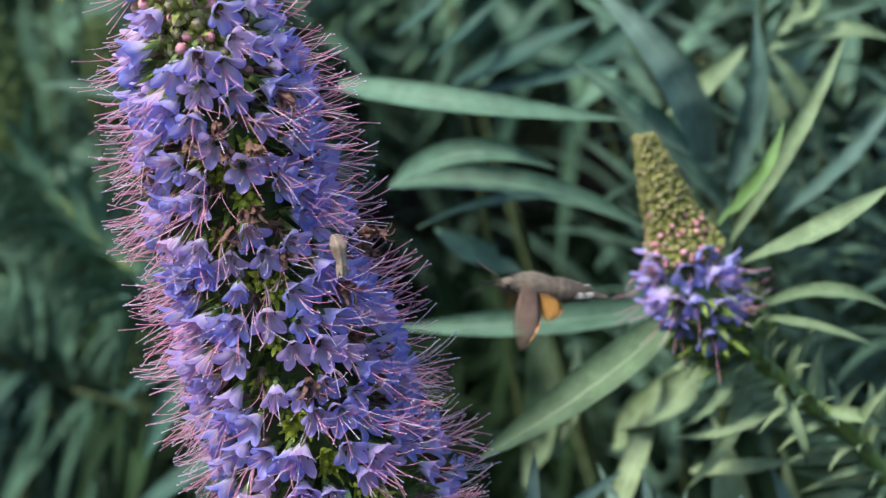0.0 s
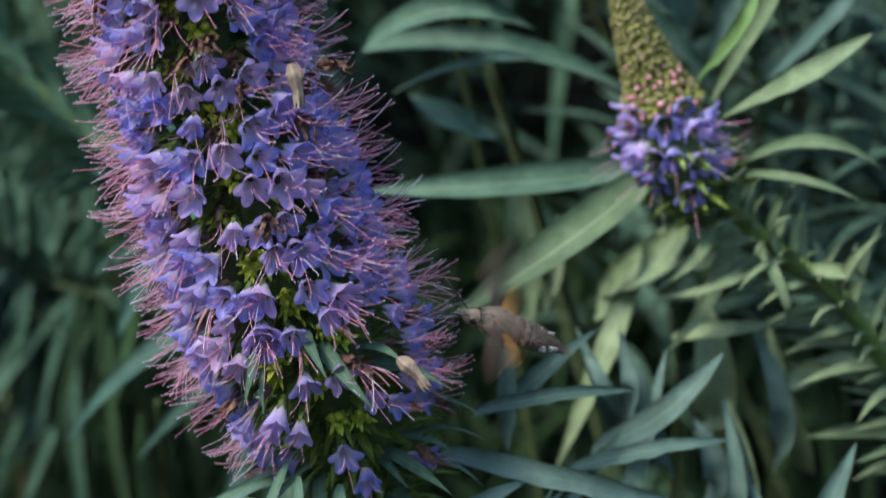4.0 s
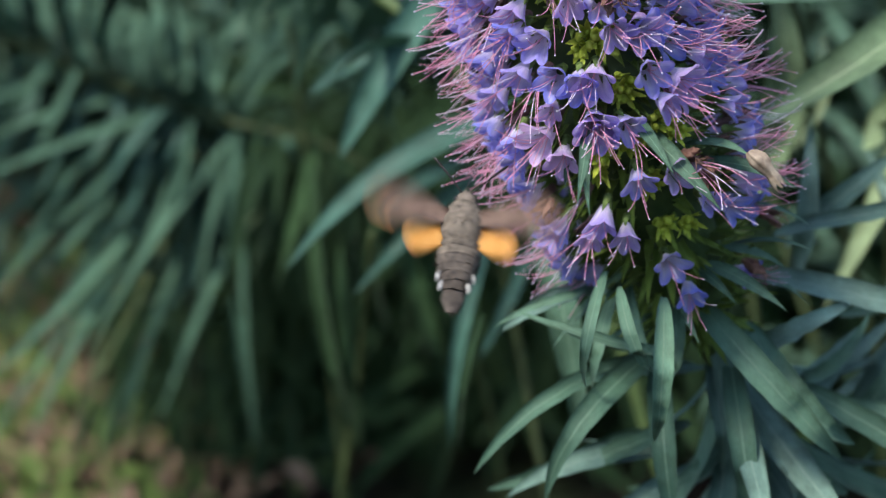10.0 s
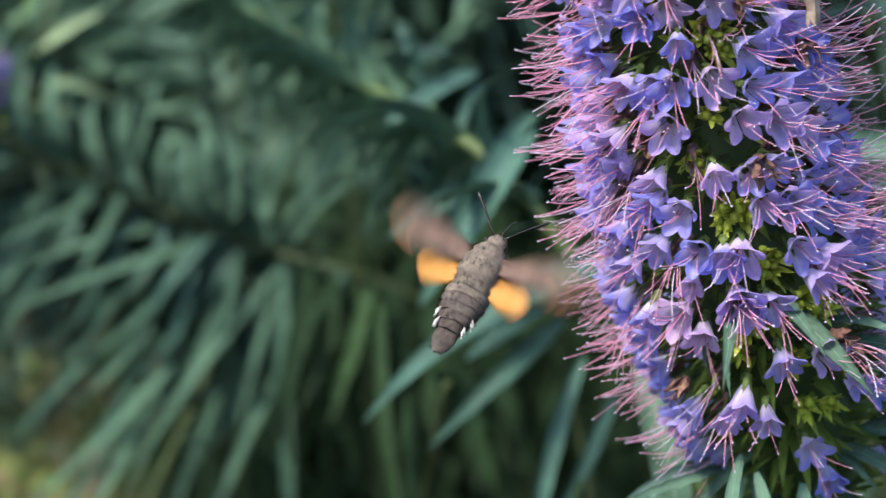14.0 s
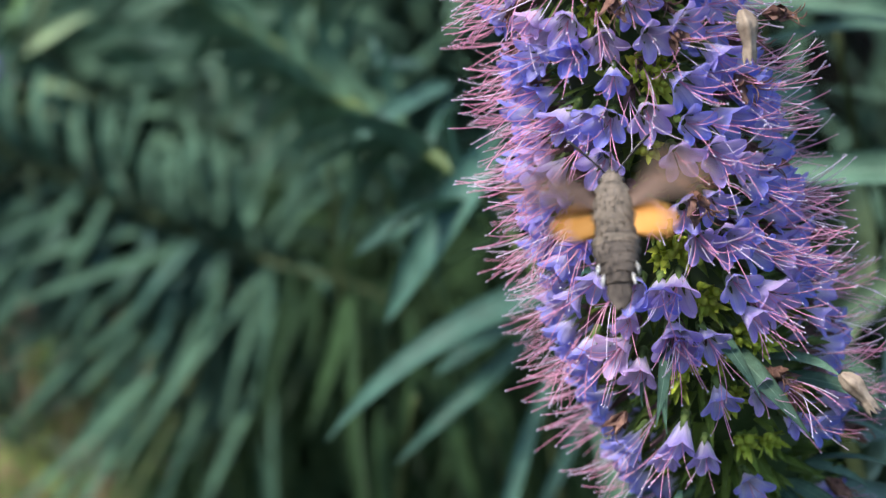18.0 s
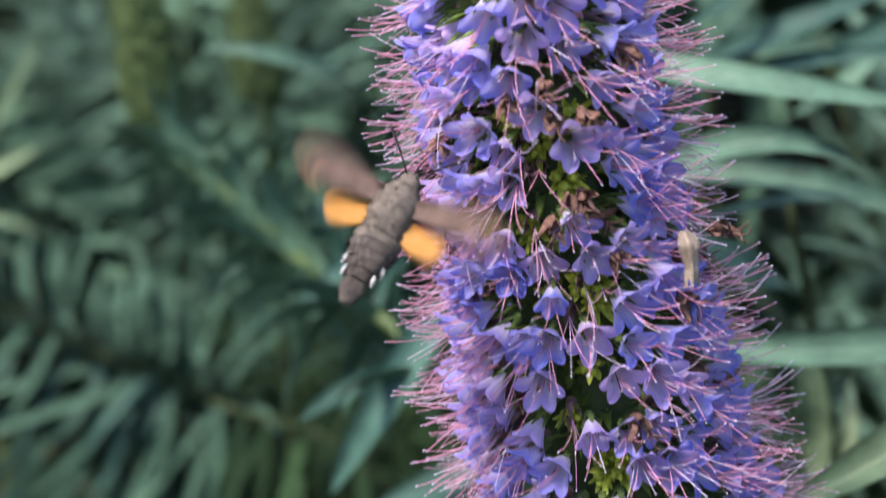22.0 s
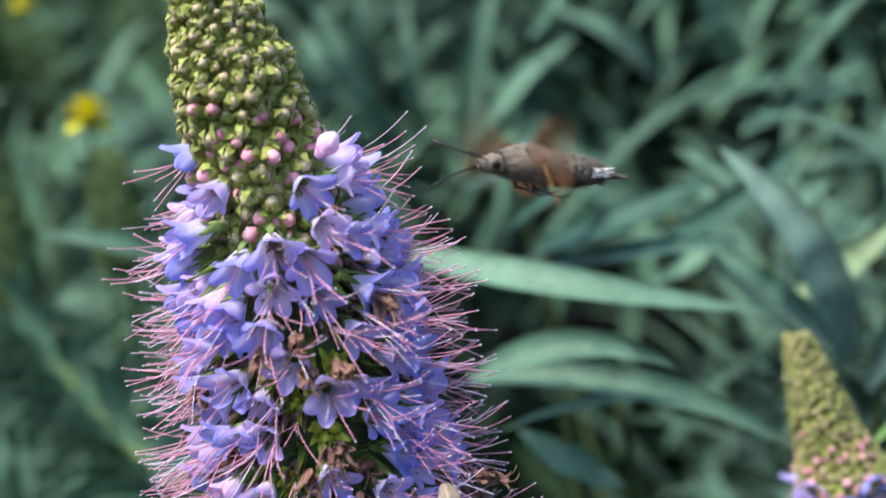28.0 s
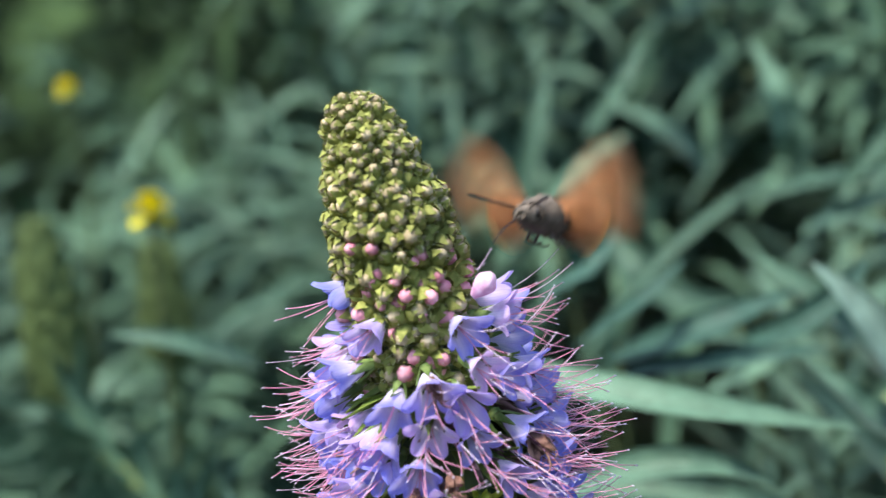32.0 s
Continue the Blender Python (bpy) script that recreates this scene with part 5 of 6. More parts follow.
BANK_LEAVES = [
    (0.0878, 0.08, -0.1539, 0.1245, 0.07, -0.1262, 0.0077, 0.0095),
    (0.0398, 0.055, -0.1304, 0.0761, 0.045, -0.1485, 0.0076, 0.0027),
    (0.0626, 0.06, -0.1376, 0.1195, 0.05, -0.1491, 0.0083, 0.0059),
    (0.0405, 0.08, -0.1361, 0.072, 0.08, -0.1145, 0.006, -0.0001),
    (0.0561, 0.09, -0.1433, 0.0725, 0.085, -0.119, 0.0062, 0.0008),
    (0.069, 0.1, -0.1482, 0.0783, 0.095, -0.1216, 0.007, 0.0011),
    (0.1075, 0.1, -0.1555, 0.1083, 0.09, -0.0955, 0.0089, -0.004),
    (0.0691, 0.12, -0.0855, 0.082, 0.115, -0.1103, 0.0057, 0.0007),
    (0.0808, 0.12, -0.1114, 0.0805, 0.11, -0.079, 0.005, -0.0013),
    (0.0182, 0.05, -0.1217, 0.0214, 0.045, -0.1496, 0.006, 0.0005),
    (0.0826, 0.09, -0.132, 0.0901, 0.085, -0.1639, 0.0075, 0.0008),
    (0.1232, 0.1, -0.1642, 0.1141, 0.09, -0.1159, 0.0074, -0.0032),
]
UPPER_LEAVES = [
    (-0.0008, 0.41, 0.0541, 0.0108, 0.39, 0.1357, 0.0141, 0.0017),
    (-0.0309, 0.41, 0.0632, -0.0635, 0.39, 0.1209, 0.0119, -0.0002),
    (-0.0389, 0.43, 0.0718, -0.0462, 0.41, 0.1366, 0.0103, 0.0018),
    (0.0036, 0.39, 0.062, 0.0417, 0.38, 0.1068, 0.0116, 0.0046),
    (0.0236, 0.37, 0.0169, 0.1198, 0.38, 0.1024, 0.0066, 0.0116),
    (0.0748, 0.41, 0.0915, 0.0304, 0.4, 0.1184, 0.0111, -0.0052),
    (0.0361, 0.41, 0.0659, 0.0981, 0.39, 0.0424, 0.0138, -0.0138),
    (0.1441, 0.39, 0.0898, 0.0752, 0.37, 0.0743, 0.0099, -0.0051),
    (-0.0227, 0.45, 0.064, -0.03, 0.44, 0.129, 0.0087, 0.0001),
    (-0.0508, 0.43, 0.0836, -0.0689, 0.42, 0.1116, 0.0095, 0.002),
]
UPPER_MORE_LEAVES = [
    (0.121, 0.27, 0.0175, 0.0664, 0.25, 0.0659, 0.0153, -0.004),
    (0.1287, 0.25, -0.0238, 0.0732, 0.23, 0.0343, 0.0091, -0.0024),
    (0.0955, 0.25, 0.0016, 0.1277, 0.23, 0.0473, 0.0102, 0.0025),
    (0.094, 0.31, 0.092, 0.0741, 0.3, 0.1384, 0.0132, -0.0009),
    (0.1061, 0.31, 0.0782, 0.1422, 0.3, 0.1233, 0.0081, 0.0047),
    (0.0595, 0.29, 0.0144, 0.0851, 0.27, 0.0398, 0.0123, -0.0007),
    (-0.09, 0.27, 0.0224, -0.1405, 0.26, 0.0355, 0.0094, -0.0045),
    (0.0227, 0.37, 0.1043, 0.0433, 0.36, 0.1404, 0.0087, -0.0005),
    (0.0979, 0.32, 0.0698, 0.1415, 0.31, 0.0863, 0.0082, 0.0048),
]
LEFT_LEAVES = [
    (-0.0259, 0.17, -0.074, -0.1011, 0.15, -0.1216, 0.0105, -0.0093),
    (-0.0421, 0.19, -0.0972, -0.0826, 0.17, -0.134, 0.0073, -0.002),
    (-0.0526, 0.19, -0.0342, -0.0856, 0.165, -0.0895, 0.0122, -0.0012),
    (-0.0502, 0.2, -0.0599, -0.0967, 0.18, -0.0717, 0.0108, -0.0066),
    (-0.0363, 0.18, -0.1071, -0.052, 0.16, -0.182, 0.0055, -0.0044),
    (-0.0712, 0.22, -0.023, -0.103, 0.2, -0.0439, 0.0079, -0.0028),
    (-0.0693, 0.22, -0.0266, -0.0796, 0.2, -0.0468, 0.0061, 0.0003),
    (-0.0814, 0.24, -0.0171, -0.096, 0.22, -0.0074, 0.0093, 0.0041),
    (-0.0256, 0.2, -0.1237, -0.0436, 0.18, -0.1581, 0.005, -0.0003),
    (-0.0474, 0.2, -0.0959, -0.0724, 0.19, -0.1106, 0.0091, -0.0033),
]


# ---- the ground and the distance ----
def soil_height(x, y):
    z = -0.34 + 0.02 * noise.noise(Vector((3 * x, 3 * y, 0))) + (0.012 * noise.noise(Vector((17 * x, 17 * y, 4))) if abs(x) < 3 else 0)
    rise = min(max((y - 1.0) / 1.6, 0.0), 1.0)
    # unseen bank behind the camera, added to cut off low sky light
    back = min(max((-y - 0.9) / 1.2, 0.0), 1.0)
    return z + 1.3 * rise * rise * (3 - 2 * rise) + 0.8 * back * back * (3 - 2 * back)


def ground():
    rng = random.Random(2)
    n, verts = 61, []
    for j in range(n):
        for i in range(n):
            u, v = 2 * i / (n - 1) - 1, 2 * j / (n - 1) - 1
            x, y = 400 * u * abs(u) ** 5 + 2.0 * u, 400 * v * abs(v) ** 5 + 2.0 * v + 0.6
            verts.append((x, y, soil_height(x, y)))
    tagged(new("ground", mesh("ground", verts, grid_faces(n, n), [ground_material()])), "soil darkened for shade, with brown leaf litter and low weeds", "ground", kind="structure")
    # fallen leaves and low weeds
    litter = plain_material("dead_leaf", (0.14, 0.09, 0.055), (0.34, 0.235, 0.16), 60, 0.8)
    pile = Pile()
    for k in range(9500):
        x, y = -0.21 + 0.04 * rng.gauss(0, 1) - 0.65 * rng.random(), rng.triangular(0.2, 1.35, 0.8)
        p = Vector((x, y, soil_height(x, y) + rng.uniform(0.006, 0.022)))
        green = rng.random() < 0.45
        d = Vector((rng.uniform(-1, 1), rng.uniform(-1, 1), rng.uniform(0.1, 0.9) if green else rng.uniform(-0.1, 0.3))).normalized()
        long = rng.uniform(0.008, 0.026)
        line = [p + d * long * s + Vector((0, 0, 0.006 * math.sin(3 * s))) for s in (0, 0.25, 0.5, 0.75, 1)]
        v, f, uv = blade(line, [Vector((rng.uniform(-0.3, 0.3), -0.3, 1))] * 5, rng.uniform(0.003, 0.009), 0.3, 0.1, nu=3)
        pile.add(v, f, 1 if green else 0, uv)
    tagged(new("leaf_litter", pile.mesh("leaf_litter", [litter, LEAF_FRESH])), "fallen brown leaves and low green weeds on the soil", "litter", kind="stuff")


def far_shrubs():
    """The mass of the same shrub further back, past counting: leafy tips crowded together."""
    rng = random.Random(8)
    pile = Pile()
    for k in range(960):
        y = 0.50 + 1.1 * rng.random() ** 1.1
        x = rng.gauss(0.0, 0.42) * (0.5 + 0.6 * y)
        if k >= 820:
            x, y = rng.uniform(0.15, 0.55), rng.uniform(0.6, 1.3)
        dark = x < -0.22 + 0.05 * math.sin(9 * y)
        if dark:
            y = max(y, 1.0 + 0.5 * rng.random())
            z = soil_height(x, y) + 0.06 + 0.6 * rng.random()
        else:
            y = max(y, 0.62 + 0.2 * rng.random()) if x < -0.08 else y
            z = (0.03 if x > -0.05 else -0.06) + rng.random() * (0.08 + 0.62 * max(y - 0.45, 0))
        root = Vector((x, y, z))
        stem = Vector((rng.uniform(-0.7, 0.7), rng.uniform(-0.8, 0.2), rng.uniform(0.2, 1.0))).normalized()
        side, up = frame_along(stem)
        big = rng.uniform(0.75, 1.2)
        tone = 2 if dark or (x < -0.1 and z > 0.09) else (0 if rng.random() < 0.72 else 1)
        turn = rng.uniform(0, 6.28)
        for j in range(30):
            turn += 2.4 + rng.uniform(-0.2, 0.2)
            a = (j + rng.random()) / 30
            p = root + stem * (0.11 * a)
            d = ((math.cos(turn) * side + math.sin(turn) * up) * (1.1 - 0.7 * a) + stem * (0.35 + 0.8 * a)).normalized()
            long = rng.uniform(0.05, 0.095) * big * (1 - 0.45 * a)
            line = [p + d * long * q + Vector((0, 0, -0.45 * long * q * q)) for q in (0, 0.2, 0.45, 0.75, 1)]
            v, f, uv = blade(line, [Vector((rng.uniform(-0.4, 0.4), -0.5, 1))] * 5, rng.uniform(0.007, 0.011) * big, 0.3, 0.05, nu=3)
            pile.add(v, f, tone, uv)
    tagged(new("far_shrubs", pile.mesh("far_shrubs", [LEAF_FAR_LIT, LEAF, LEAF_DARK_SHADE])), "dense mass of long grey-green leaves", "shrub", kind="stuff")


def undergrowth():
    """Narrow leaves hanging in the hollow under the shrub, its shade put into their dark colour."""
    rng = random.Random(29)
    pile = Pile()
    for k in range(3400):
        x, y = rng.uniform(-0.24, 0.24), rng.uniform(0.5, 0.85)
        p = Vector((x, y, rng.uniform(-0.31, -0.10) + 0.04 * rng.random() * (x > 0)))
        d = Vector((rng.uniform(-0.6, 0.6), rng.uniform(-0.5, 0.4), rng.uniform(-1.0, 0.1))).normalized()
        long = rng.uniform(0.04, 0.085)
        line = [p + d * long * q + Vector((0, 0, -0.3 * long * q * q)) for q in (0, 0.2, 0.45, 0.75, 1)]
        if line[-1].z < soil_height(x, y) + 0.004:
            continue
        v, f, uv = blade(line, [Vector((rng.uniform(-0.4, 0.4), -1, 0.4))] * 5, rng.uniform(0.005, 0.009), 0.3, 0.05, nu=3)
        pile.add(v, f, 0, uv)
    tagged(new("undergrowth", pile.mesh("undergrowth", [LEAF_DARK_SHADE])), "tangle of narrow leaves under the shrub, coloured dark for shade", "undergrowth", kind="stuff")


ground()
far_shrubs()
undergrowth()
# the lens stays focused on the large spike as the camera nears it
cam.data.dof.focus_object = main_spike()
small = second_spike()
tagged(copy_thing(small, Matrix.Translation((-0.233, 0.40, -0.104))), "small blue flower spike far back among the leaves")
SHOOT = "leafy shrub shoot with long narrow grey-green leaves"
loose_leaves("leafy_shoot", "leafy shoot with long grey-green leaves spread sideways", RIGHT_LEAVES[:7], LEAF, 400, (0.10, 0.20, -0.20))
loose_leaves("leafy_shoot", "leafy shoot with tall silvery grey-green leaves", RIGHT_LEAVES[7:], LEAF_BLUE, 420, (0.12, 0.23, -0.20), 0.75)
loose_leaves("leafy_shoot", "leafy shoot with grey-green leaves darkened as in shade", DUSKY_LEAVES, LEAF_SHADED, 440, (0.06, 0.25, -0.20))
loose_leaves("leafy_shoot", "leafy shoot with broad leaves half in shade, coloured as if sunlit", RIGHT_FAR_LEAVES, LEAF_SUNLIT, 500, (0.13, 0.22, -0.22))
loose_leaves("leafy_shoot", "leafy shoot, broad pale yellow-green leaves in shade, lightened as if sunlit", PALE_LEAVES, LEAF_PALE_LIT, 560, (0.10, 0.19, -0.26), 0.8)
loose_leaves("leafy_shoot", "leafy shoot of upright blue-green leaves below the flowers", LOW_FAR_LEAVES, LEAF_BLUE, 600, (0.11, 0.13, -0.24))
loose_leaves("leafy_shoot", "leafy shoot with long arching blue-green leaves", LEFT_LEAVES, LEAF_SHADED, 700, (-0.02, 0.20, -0.22))
further(green_spike("green flower spike still in tight bud on a leafy stem", (-0.174, 0.30, 0.071), (-0.161, 0.30, 0.003), 0.0122, [(0.02, 0.13, -0.2), (-0.01, 0.14, -0.11), (-0.06, 0.155, -0.043), (-0.10, 0.20, -0.0235), (-0.125, 0.24, -0.012), (-0.15, 0.28, -0.001), (-0.163, 0.30, 0.006)], 41, "far", 95), 1.06, (-0.02, -0.32, 0.08))
further(green_spike("green flower spike still in tight bud beside a yellow flower", (-0.134, 0.32, 0.063), (-0.127, 0.32, 0.018), 0.0102, [(-0.04, 0.34, -0.2), (-0.09, 0.33, -0.08), (-0.118, 0.325, -0.02), (-0.127, 0.32, 0.02)], 42, "far", 70), 1.12, (-0.02, -0.32, 0.08))
further(shoot("leafy_shoot", "shrub shoot with long leaves hanging from an arching stem", [(-0.40, 0.32, -0.02), (-0.261, 0.27, -0.0438), (-0.1945, 0.25, -0.0695), (-0.131, 0.24, -0.0903)], "hanging", 130, 0.0028, 51, 0.3, (0.7, 1.15), 0.5), 1.25, (-0.03, -0.35, 0.02))
further(shoot("leafy_shoot", "shrub shoot with long leaves hanging from an arching stem", [(-0.42, 0.36, 0.03), (-0.30, 0.33, 0.01), (-0.22, 0.30, -0.02), (-0.17, 0.28, -0.06)], "upper", 150, 0.0025, 52, 0.25, (0.85, 1.25), 0.4), 1.25, (-0.03, -0.35, 0.02))


loose_leaves("leafy_shoot", "leafy shoot with long narrow leaves fanned out and hanging", FAN_LEAVES, LEAF_HALF_SHADED, 900, (-0.20, 0.30, -0.2), 0.66)
loose_leaves("leafy_shoot", "leafy shoot with narrow leaves drooping beside its tip", FAN_SIDE_LEAVES, LEAF_HALF_SHADED, 930, (-0.18, 0.40, -0.24), 0.68)


def drooping_shoot():
    """A shoot that leans down, its crowded leaves hanging to one side."""
    line = [(-0.33, 0.375, -0.03), (-0.2848, 0.375, -0.0525), (-0.2423, 0.375, -0.074), (-0.2045, 0.375, -0.0905), (-0.1755, 0.375, -0.1005), (-0.1487, 0.375, -0.1094)]
    thing = tagged(new("leafy_shoot"), "leaning shoot with crowded narrow leaves hanging below it", "shrub shoot", "leafy shoots")
    thing.location = line[0]
    rel = [Vector(p) - Vector(line[0]) for p in line]
    stem_part(thing, rel, 0.0032, 0.0022, STEM_DARK)
    rng = random.Random(83)
    pts = smooth_line(rel, 40)
    for k in range(84):
        s = (k + rng.random()) / 84
        p = pts[min(int(39 * s), 39)] + Vector((0, rng.uniform(-0.01, 0.03), rng.uniform(-0.03, 0.004)))
        lean = -1.25 * (1 - s) - 0.1 + rng.uniform(-0.35, 0.3)
        d = Vector((lean, rng.uniform(-0.3, 0.3), -1.0)).normalized() * rng.uniform(0.045, 0.085)
        q = p + d
        set_leaf(thing, (p.x, p.y, p.z, q.x, q.y, q.z, rng.uniform(0.006, 0.0095), rng.uniform(-0.006, 0.009)), LEAF_HALF_SHADED if k % 3 else LEAF_SHADED, 1000 + k, 0.68)
    for k in range(26):
        s = (k + rng.random()) / 26
        p = pts[min(int(39 * s), 39)]
        q = p + Vector((rng.uniform(-0.25, 0.35), rng.uniform(-0.2, 0.3), 1.0)).normalized() * rng.uniform(0.03, 0.055)
        set_leaf(thing, (p.x, p.y, p.z, q.x, q.y, q.z, rng.uniform(0.006, 0.009), rng.uniform(-0.006, 0.006)), LEAF_HALF_SHADED, 1100 + k, 0.9)


drooping_shoot()


def shaded_shoot():
    """A shoot in the shade behind the large spike, coloured dark for it, its leaves hanging straight down."""
    line = [(-0.03, 0.36, -0.335), (-0.05, 0.34, -0.2), (-0.09, 0.32, -0.12), (-0.15, 0.33, -0.10)]
    thing = tagged(new("leafy_shoot"), "shoot with narrow leaves hanging down, coloured dark for shade", "shrub shoot", "leafy shoots")
    thing.location = line[0]
    rel = [Vector(p) - Vector(line[0]) for p in line]
    stem_part(thing, rel, 0.0014, 0.0012, STEM_DARK)
    rng = random.Random(91)
    pts = smooth_line(rel, 40)
    for k in range(16):
        p = pts[min(int(12 + 27 * (k + rng.random()) / 16), 39)] + Vector((rng.uniform(-0.01, 0.01), rng.uniform(-0.02, 0.03), 0))
        q = p + Vector((rng.uniform(-0.4, 0.35), rng.uniform(-0.3, 0.3), -1.0)).normalized() * rng.uniform(0.05, 0.085)
        set_leaf(thing, (p.x, p.y, p.z, q.x, q.y, q.z, rng.uniform(0.006, 0.0095), rng.uniform(-0.008, 0.008)), LEAF_DARK_SHADE, 1200 + k, 0.75)


shaded_shoot()
loose_leaves("leafy_shoot", "leafy shoot with long upright blue-green leaves", FAN_UPPER_LEAVES, LEAF_HALF_SHADED, 950, (-0.22, 0.33, -0.24), 0.7)
loose_leaves("leafy_shoot", "leafy shoot with narrow hanging leaves, coloured dark as deep shade", DIM_LEAVES, LEAF_DARK_SHADE, 980, (-0.10, 0.26, -0.24), 0.7)


def filler():
    """The further shoots of the shrub round the clearing."""
    rng = random.Random(77)
    spots = []
    for k in range(30):
        x = -0.42 + 0.86 * ((k * 0.618) % 1.0)
        y = 0.33 + 0.33 * ((k * 0.414) % 1.0)
        spots.append((x, y))
    for k, (x, y) in enumerate(spots):
        if -0.16 < x < 0.06 and y < 0.5:
            continue
        y += 0.22 if x < -0.08 else 0.1
        top = Vector((x + rng.uniform(-0.06, 0.06), y - rng.uniform(0.0, 0.08), rng.uniform(-0.08, 0.10) + 0.25 * max(y - 0.4, 0)))
        foot = Vector((x * 0.8, y + 0.08, -0.33))
        mid = foot.lerp(top, 0.55) + Vector((rng.uniform(-0.03, 0.03), 0.02, 0))
        shoot("leafy_shoot", SHOOT, [foot, mid, top], rng.choice(("grey", "hanging", "grey")), 56, 0.0011, 90 + k, rng.uniform(0.0, 0.4), (0.8, 1.2), rng.uniform(0.3, 0.7), 0.15 if x < -0.05 else 0.12, far=True)


filler()


def crowded_shoots():
    """More of the shrub: shoots behind the clearing and beside the small spike, the far ones coloured as if lit."""
    rng = random.Random(404)
    for k in range(34):
        x = -0.52 + 0.46 * ((k * 0.618) % 1.0)
        y = 0.58 + 0.26 * ((k * 0.755) % 1.0)
        top = Vector((x + rng.uniform(-0.05, 0.05), y - rng.uniform(0.02, 0.08), rng.uniform(-0.03, 0.06)))
        foot = Vector((x * 0.9, y + 0.1, -0.33))
        mid = foot.lerp(top, 0.6) + Vector((rng.uniform(-0.03, 0.03), 0.03, 0))
        shoot("leafy_shoot", SHOOT, [foot, mid, top], "far", 105, 0.0012, 500 + k, rng.uniform(0.0, 0.35), (0.8, 1.3), rng.uniform(0.3, 0.7), 0.45, far=True)
    for k, (x, y, z) in enumerate(((0.135, 0.24, 0.075), (0.17, 0.27, 0.03), (0.10, 0.27, 0.05), (0.20, 0.24, -0.02), (0.19, 0.23, 0.085))):
        shoot("leafy_shoot", "leafy shrub shoot with crowded grey-green leaves", [(x + 0.02, y + 0.06, -0.335), (x + 0.015, y + 0.05, -0.15), (x, y, z)], "grey", 34, 0.0014, 560 + k, 0.05, (0.8, 1.15), 0.45, 0.55)
    for k, (x, y, z) in enumerate(((0.16, 0.50, 0.15), (0.22, 0.55, 0.19), (0.10, 0.58, 0.18), (0.27, 0.52, 0.11), (0.05, 0.60, 0.20), (0.30, 0.60, 0.22))):
        shoot("leafy_shoot", SHOOT, [(x + 0.03, y + 0.1, -0.335), (x + 0.02, y + 0.06, -0.1), (x, y, z)], "bright", 56, 0.0014, 590 + k, 0.05, (0.85, 1.3), 0.45, 0.68, far=True)


crowded_shoots()


def yellow_flower(spot, size, seed, foot):
    thing = tagged(new("yellow_flower"), "small bright yellow flower head on a thin stem", "flower", "yellow flowers")
    thing.location = spot
    rng = random.Random(seed)
    for k in range(26):
        a, e = 2.4 * k, rng.uniform(-0.6, 1.5)
        d = Vector((math.cos(a) * math.cos(e), math.sin(a) * math.cos(e), math.sin(e)))
        side, up = frame_along(d)
        line = [d * size * s for s in (0.1, 0.35, 0.6, 0.85, 1.0)]
        v, f, uv = blade(line, [up] * 5, size * 0.8, 0.3, 0.1, 0.0003, 3, (0.5, 0.4))
        place("petal", mesh("petal", v, f, [YELLOW], None, uv), thing)
    stem_part(thing, [Vector(foot) - Vector(spot), (0.01, 0.01, -0.1), (0, 0, 0)], 0.0014, 0.0009, STEM_DARK)


yellow_flower((-0.1335, 0.30, 0.0738), 0.0088, 1, (-0.1, 0.34, -0.33))
yellow_flower((-0.1946, 0.45, 0.1225), 0.0052, 2, (-0.2, 0.45, -0.33))
loose_leaves("leafy_shoot", "leafy shoot with tall pale blue-green leaves far behind the flowers", UPPER_LEAVES, LEAF, 800, (0.09, 0.32, -0.2))
loose_leaves("leafy_shoot", "leafy shoot with arching grey-green leaves far behind the flowers", UPPER_MORE_LEAVES, LEAF, 850, (0.16, 0.28, -0.2))
MOTH, WINGS = moth()

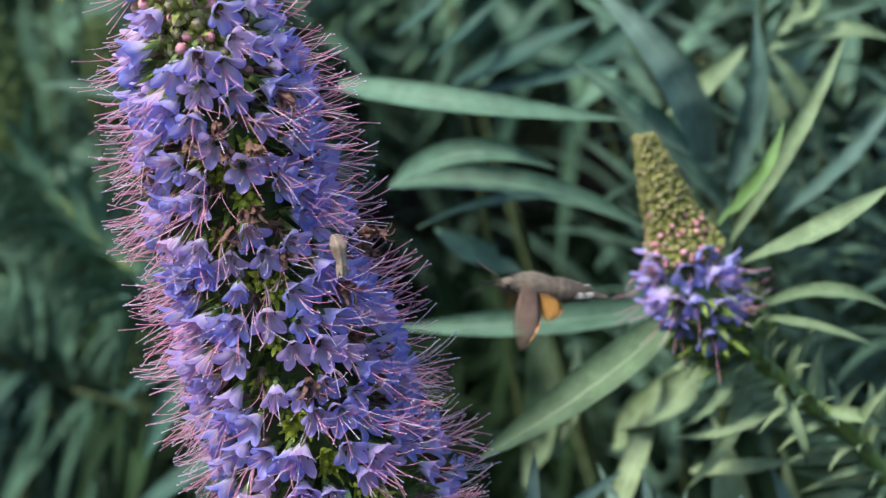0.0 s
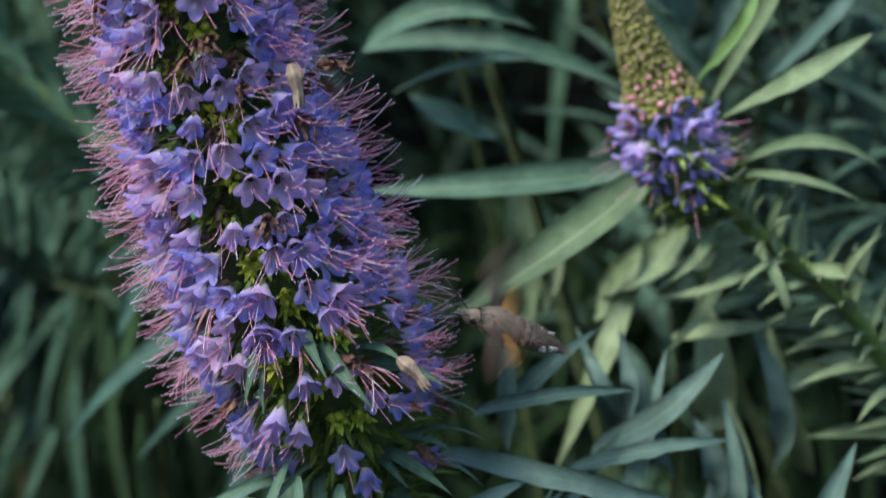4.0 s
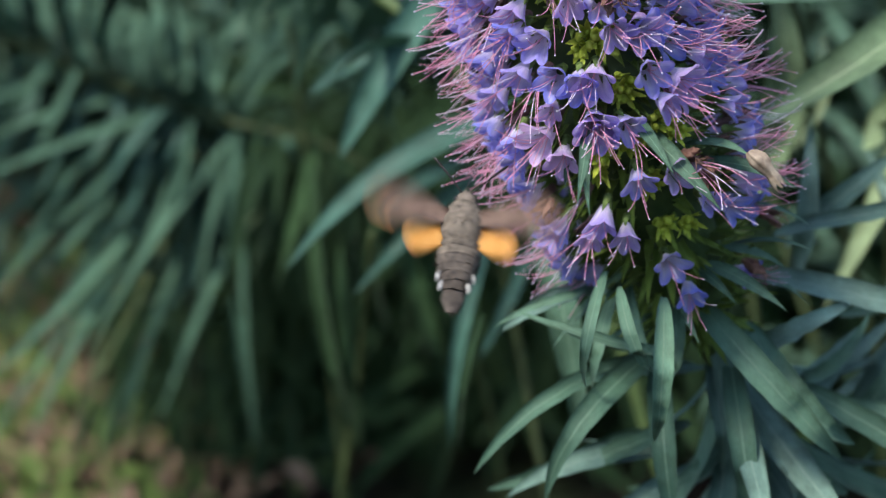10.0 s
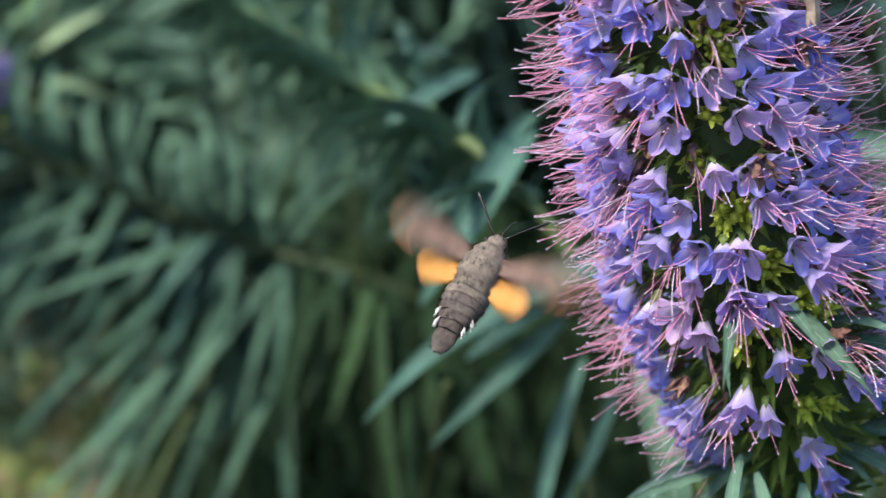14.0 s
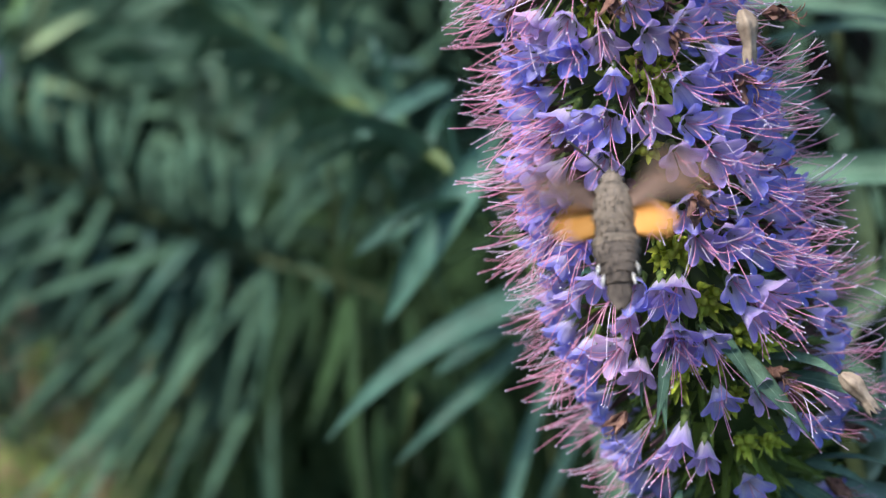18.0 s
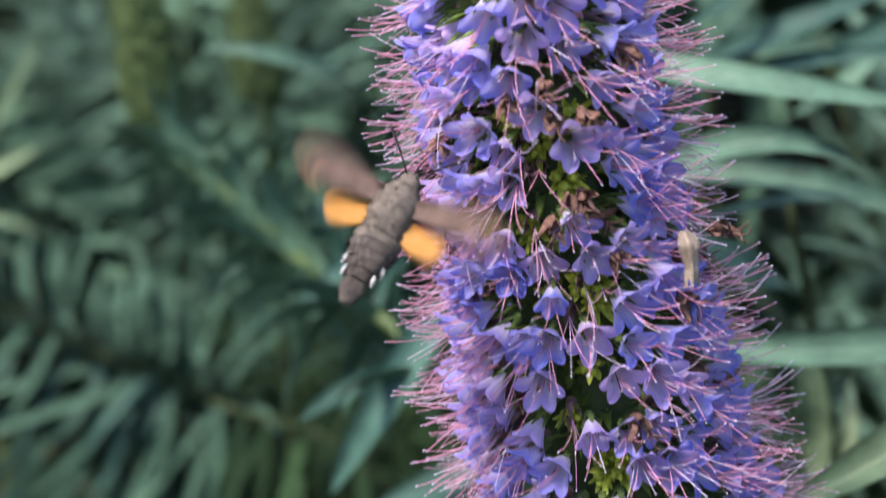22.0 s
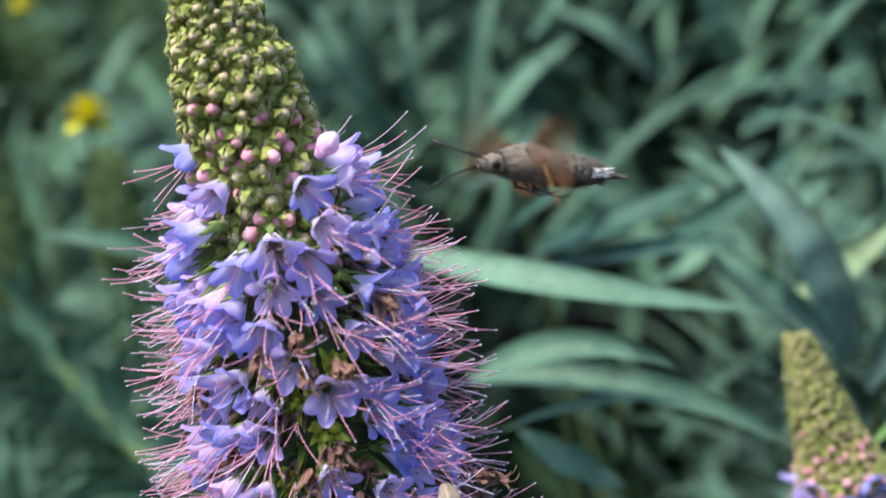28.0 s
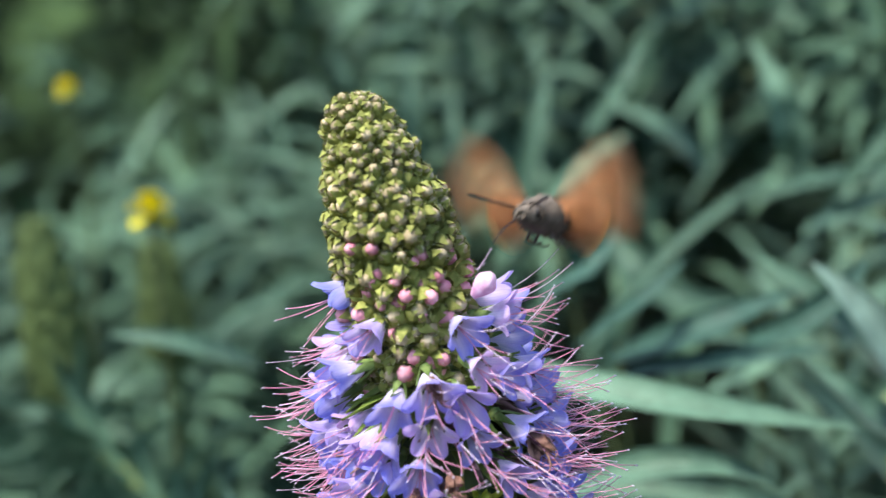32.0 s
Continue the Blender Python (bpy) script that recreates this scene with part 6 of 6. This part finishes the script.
MOTH_PATH = [
    (0, 0.0515, 0.0525, -0.0133, 11, -14, 96),
    (0.5, 0.0387, 0.0525, -0.0103, 27, -19, 93),
    (1, 0.0413, 0.0500, -0.0168, 28, -38, 86),
    (1.5, 0.0614, 0.0450, -0.0351, 32, -30, 99),
    (2, 0.0494, 0.0425, -0.0426, 36, -40, 77),
    (2.5, 0.0596, 0.0400, -0.0528, 32, -30, 99),
    (3, 0.0470, 0.0300, -0.0596, 39, -13, 101),
    (3.4, 0.0495, 0.0300, -0.0613, 36, -18, 98),
    (5.6, 0.0240, -0.0175, -0.0570, 39, -47, 49),
    (6, 0.0007, -0.0200, -0.0710, 45, -9, 8),
    (6.5, 0.0031, -0.0200, -0.0712, 42, -6, 7),
    (7, -0.0003, -0.0200, -0.0731, 47, -5, 5),
    (7.2, -0.0072, -0.0200, -0.0742, 49, -5, 6),
    (7.5, -0.0046, -0.0200, -0.0739, 46, -3, 4),
    (8, -0.0285, -0.0200, -0.0835, 50, 1, 5),
    (8.5, -0.0256, -0.0200, -0.0777, 46, 3, 3),
    (9, -0.0293, -0.0200, -0.0813, 48, 5, 1),
    (9.5, -0.0354, -0.0200, -0.0781, 46, 2, 2),
    (10, -0.0402, -0.0200, -0.0787, 45, 7, 0),
    (10.5, -0.0602, -0.0150, -0.0742, 55, 26, -10),
    (11, -0.0544, -0.0050, -0.0800, 58, 23, -27),
    (11.5, -0.0632, -0.0150, -0.0609, 46, 30, -15),
    (12, -0.0680, -0.0140, -0.0580, 38, 20, -16),
    (12.5, -0.0608, -0.0050, -0.0610, 50, 20, -15),
    (13, -0.0598, -0.0100, -0.0593, 45, 23, -14),
    (13.5, -0.0682, -0.0100, -0.0517, 44, 20, -11),
    (14, -0.0659, -0.0100, -0.0526, 45, 21, -11),
    (14.5, -0.0591, -0.0100, -0.0546, 46, 22, -10),
    (15, -0.0490, -0.0150, -0.0598, 50, 9, -4),
    (15.4, -0.0480, -0.0150, -0.0530, 53, 3, -1),
    (17.6, -0.0527, -0.0150, -0.0332, 51, 20, -4),
    (18, -0.0254, -0.0200, -0.0319, 50, -6, -1),
    (18.5, -0.0291, -0.0200, -0.0270, 46, -2, -1),
    (19, -0.0324, -0.0200, -0.0222, 53, -0, -0),
    (19.5, -0.0426, -0.0200, -0.0196, 45, 6, 1),
    (20, -0.0544, -0.0200, -0.0116, 53, 11, 3),
    (20.5, -0.0605, -0.0150, -0.0090, 48, 19, 0),
    (21, -0.0487, -0.0150, -0.0002, 39, 13, -0),
    (21.5, -0.0403, -0.0150, 0.0008, 49, 6, -1),
    (22, -0.0574, -0.0150, 0.0093, 51, 23, -5),
    (22.5, -0.0516, -0.0200, 0.0078, 51, 10, 0),
    (23, -0.0144, -0.0200, 0.0113, 53, -19, 1),
    (23.5, -0.0110, -0.0200, 0.0118, 48, -23, 2),
    (24, -0.0155, -0.0200, 0.0101, 46, -17, 3),
    (24.5, -0.0171, -0.0200, 0.0184, 48, -15, 2),
    (25, -0.0161, -0.0200, 0.0325, 51, -15, 2),
    (25.5, -0.0098, -0.0200, 0.0347, 46, -26, 6),
    (26, 0.0342, -0.0090, 0.0695, -2, -65, 95),
    (26.4, 0.0175, -0.0080, 0.0591, 25, -25, 79),
    (28.5, 0.0164, 0.0020, 0.0687, 8, -6, 128),
    (29, 0.0130, 0.0045, 0.0684, 12, -5, 134),
    (29.5, 0.0100, 0.0045, 0.0697, 13, -5, 132),
    (30, -0.0003, 0.0085, 0.0675, 20, 0, 146),
    (30.5, 0.0019, 0.0075, 0.0708, 8, -5, 140),
    (31, -0.0051, 0.0120, 0.0746, 9, -3, 139),
    (31.5, -0.0137, 0.0135, 0.0745, 11, -0, 149),
    (32, -0.0109, 0.0095, 0.0829, 9, -0, 153),
]


def motions():
    walk(MOTH, [(t, pose(x, y, z, rx, ry, rz)) for t, x, y, z, rx, ry, rz in MOTH_PATH])
    # the wings beat through a wide arc, the hindwings a little behind; their tilt changes as the moth turns
    tilt = [(0, 15, -48), (0.5, 20, -30), (1, 10, 14), (1.5, 10, 16), (2, 10, 12), (3, 35, 42), (3.4, 30, 20), (5.6, 0, 5), (6, 0, 0), (9, 0, 2), (10, 0, 8), (10.6, 0, 20), (11, 10, 84), (11.4, 5, 30), (12, 5, 58), (12.5, 10, 55), (13, 0, 10),
        (14, 0, 5), (17.6, 0, 8), (18, 0, 40), (19, 0, 46), (19.5, 0, 8), (25, 0, 0), (25.6, 5, 20), (26, 5, -12), (26.4, 20, -45), (28.5, 60, 16), (29, 60, 24), (29.5, 62, 28), (30, 45, -15), (30.5, 62, 35), (31, 64, -8), (31.5, 64, -2), (32, 64, 20)]
    times = [row[0] for row in tilt]
    for ob, sx, late in WINGS:
        hinge = ob.matrix_basis.translation.copy()
        rows = []
        for k in range(int(SECONDS * FPS) + 1):
            t = k / FPS
            pitch, mean = (float(np.interp(t, times, [row[n] for row in tilt])) for n in (1, 2))
            flap = mean + 55 * math.sin(2 * math.pi * (k / 5.0) - 0.2 * late)
            sweep = 10 * math.cos(2 * math.pi * (k / 5.0)) + (4 if late else 0)
            rows.append((t, Matrix.Translation(hinge) @ Euler((radians(pitch), -sx * radians(flap), sx * radians(sweep))).to_matrix().to_4x4()))
        walk(ob, rows)


motions()
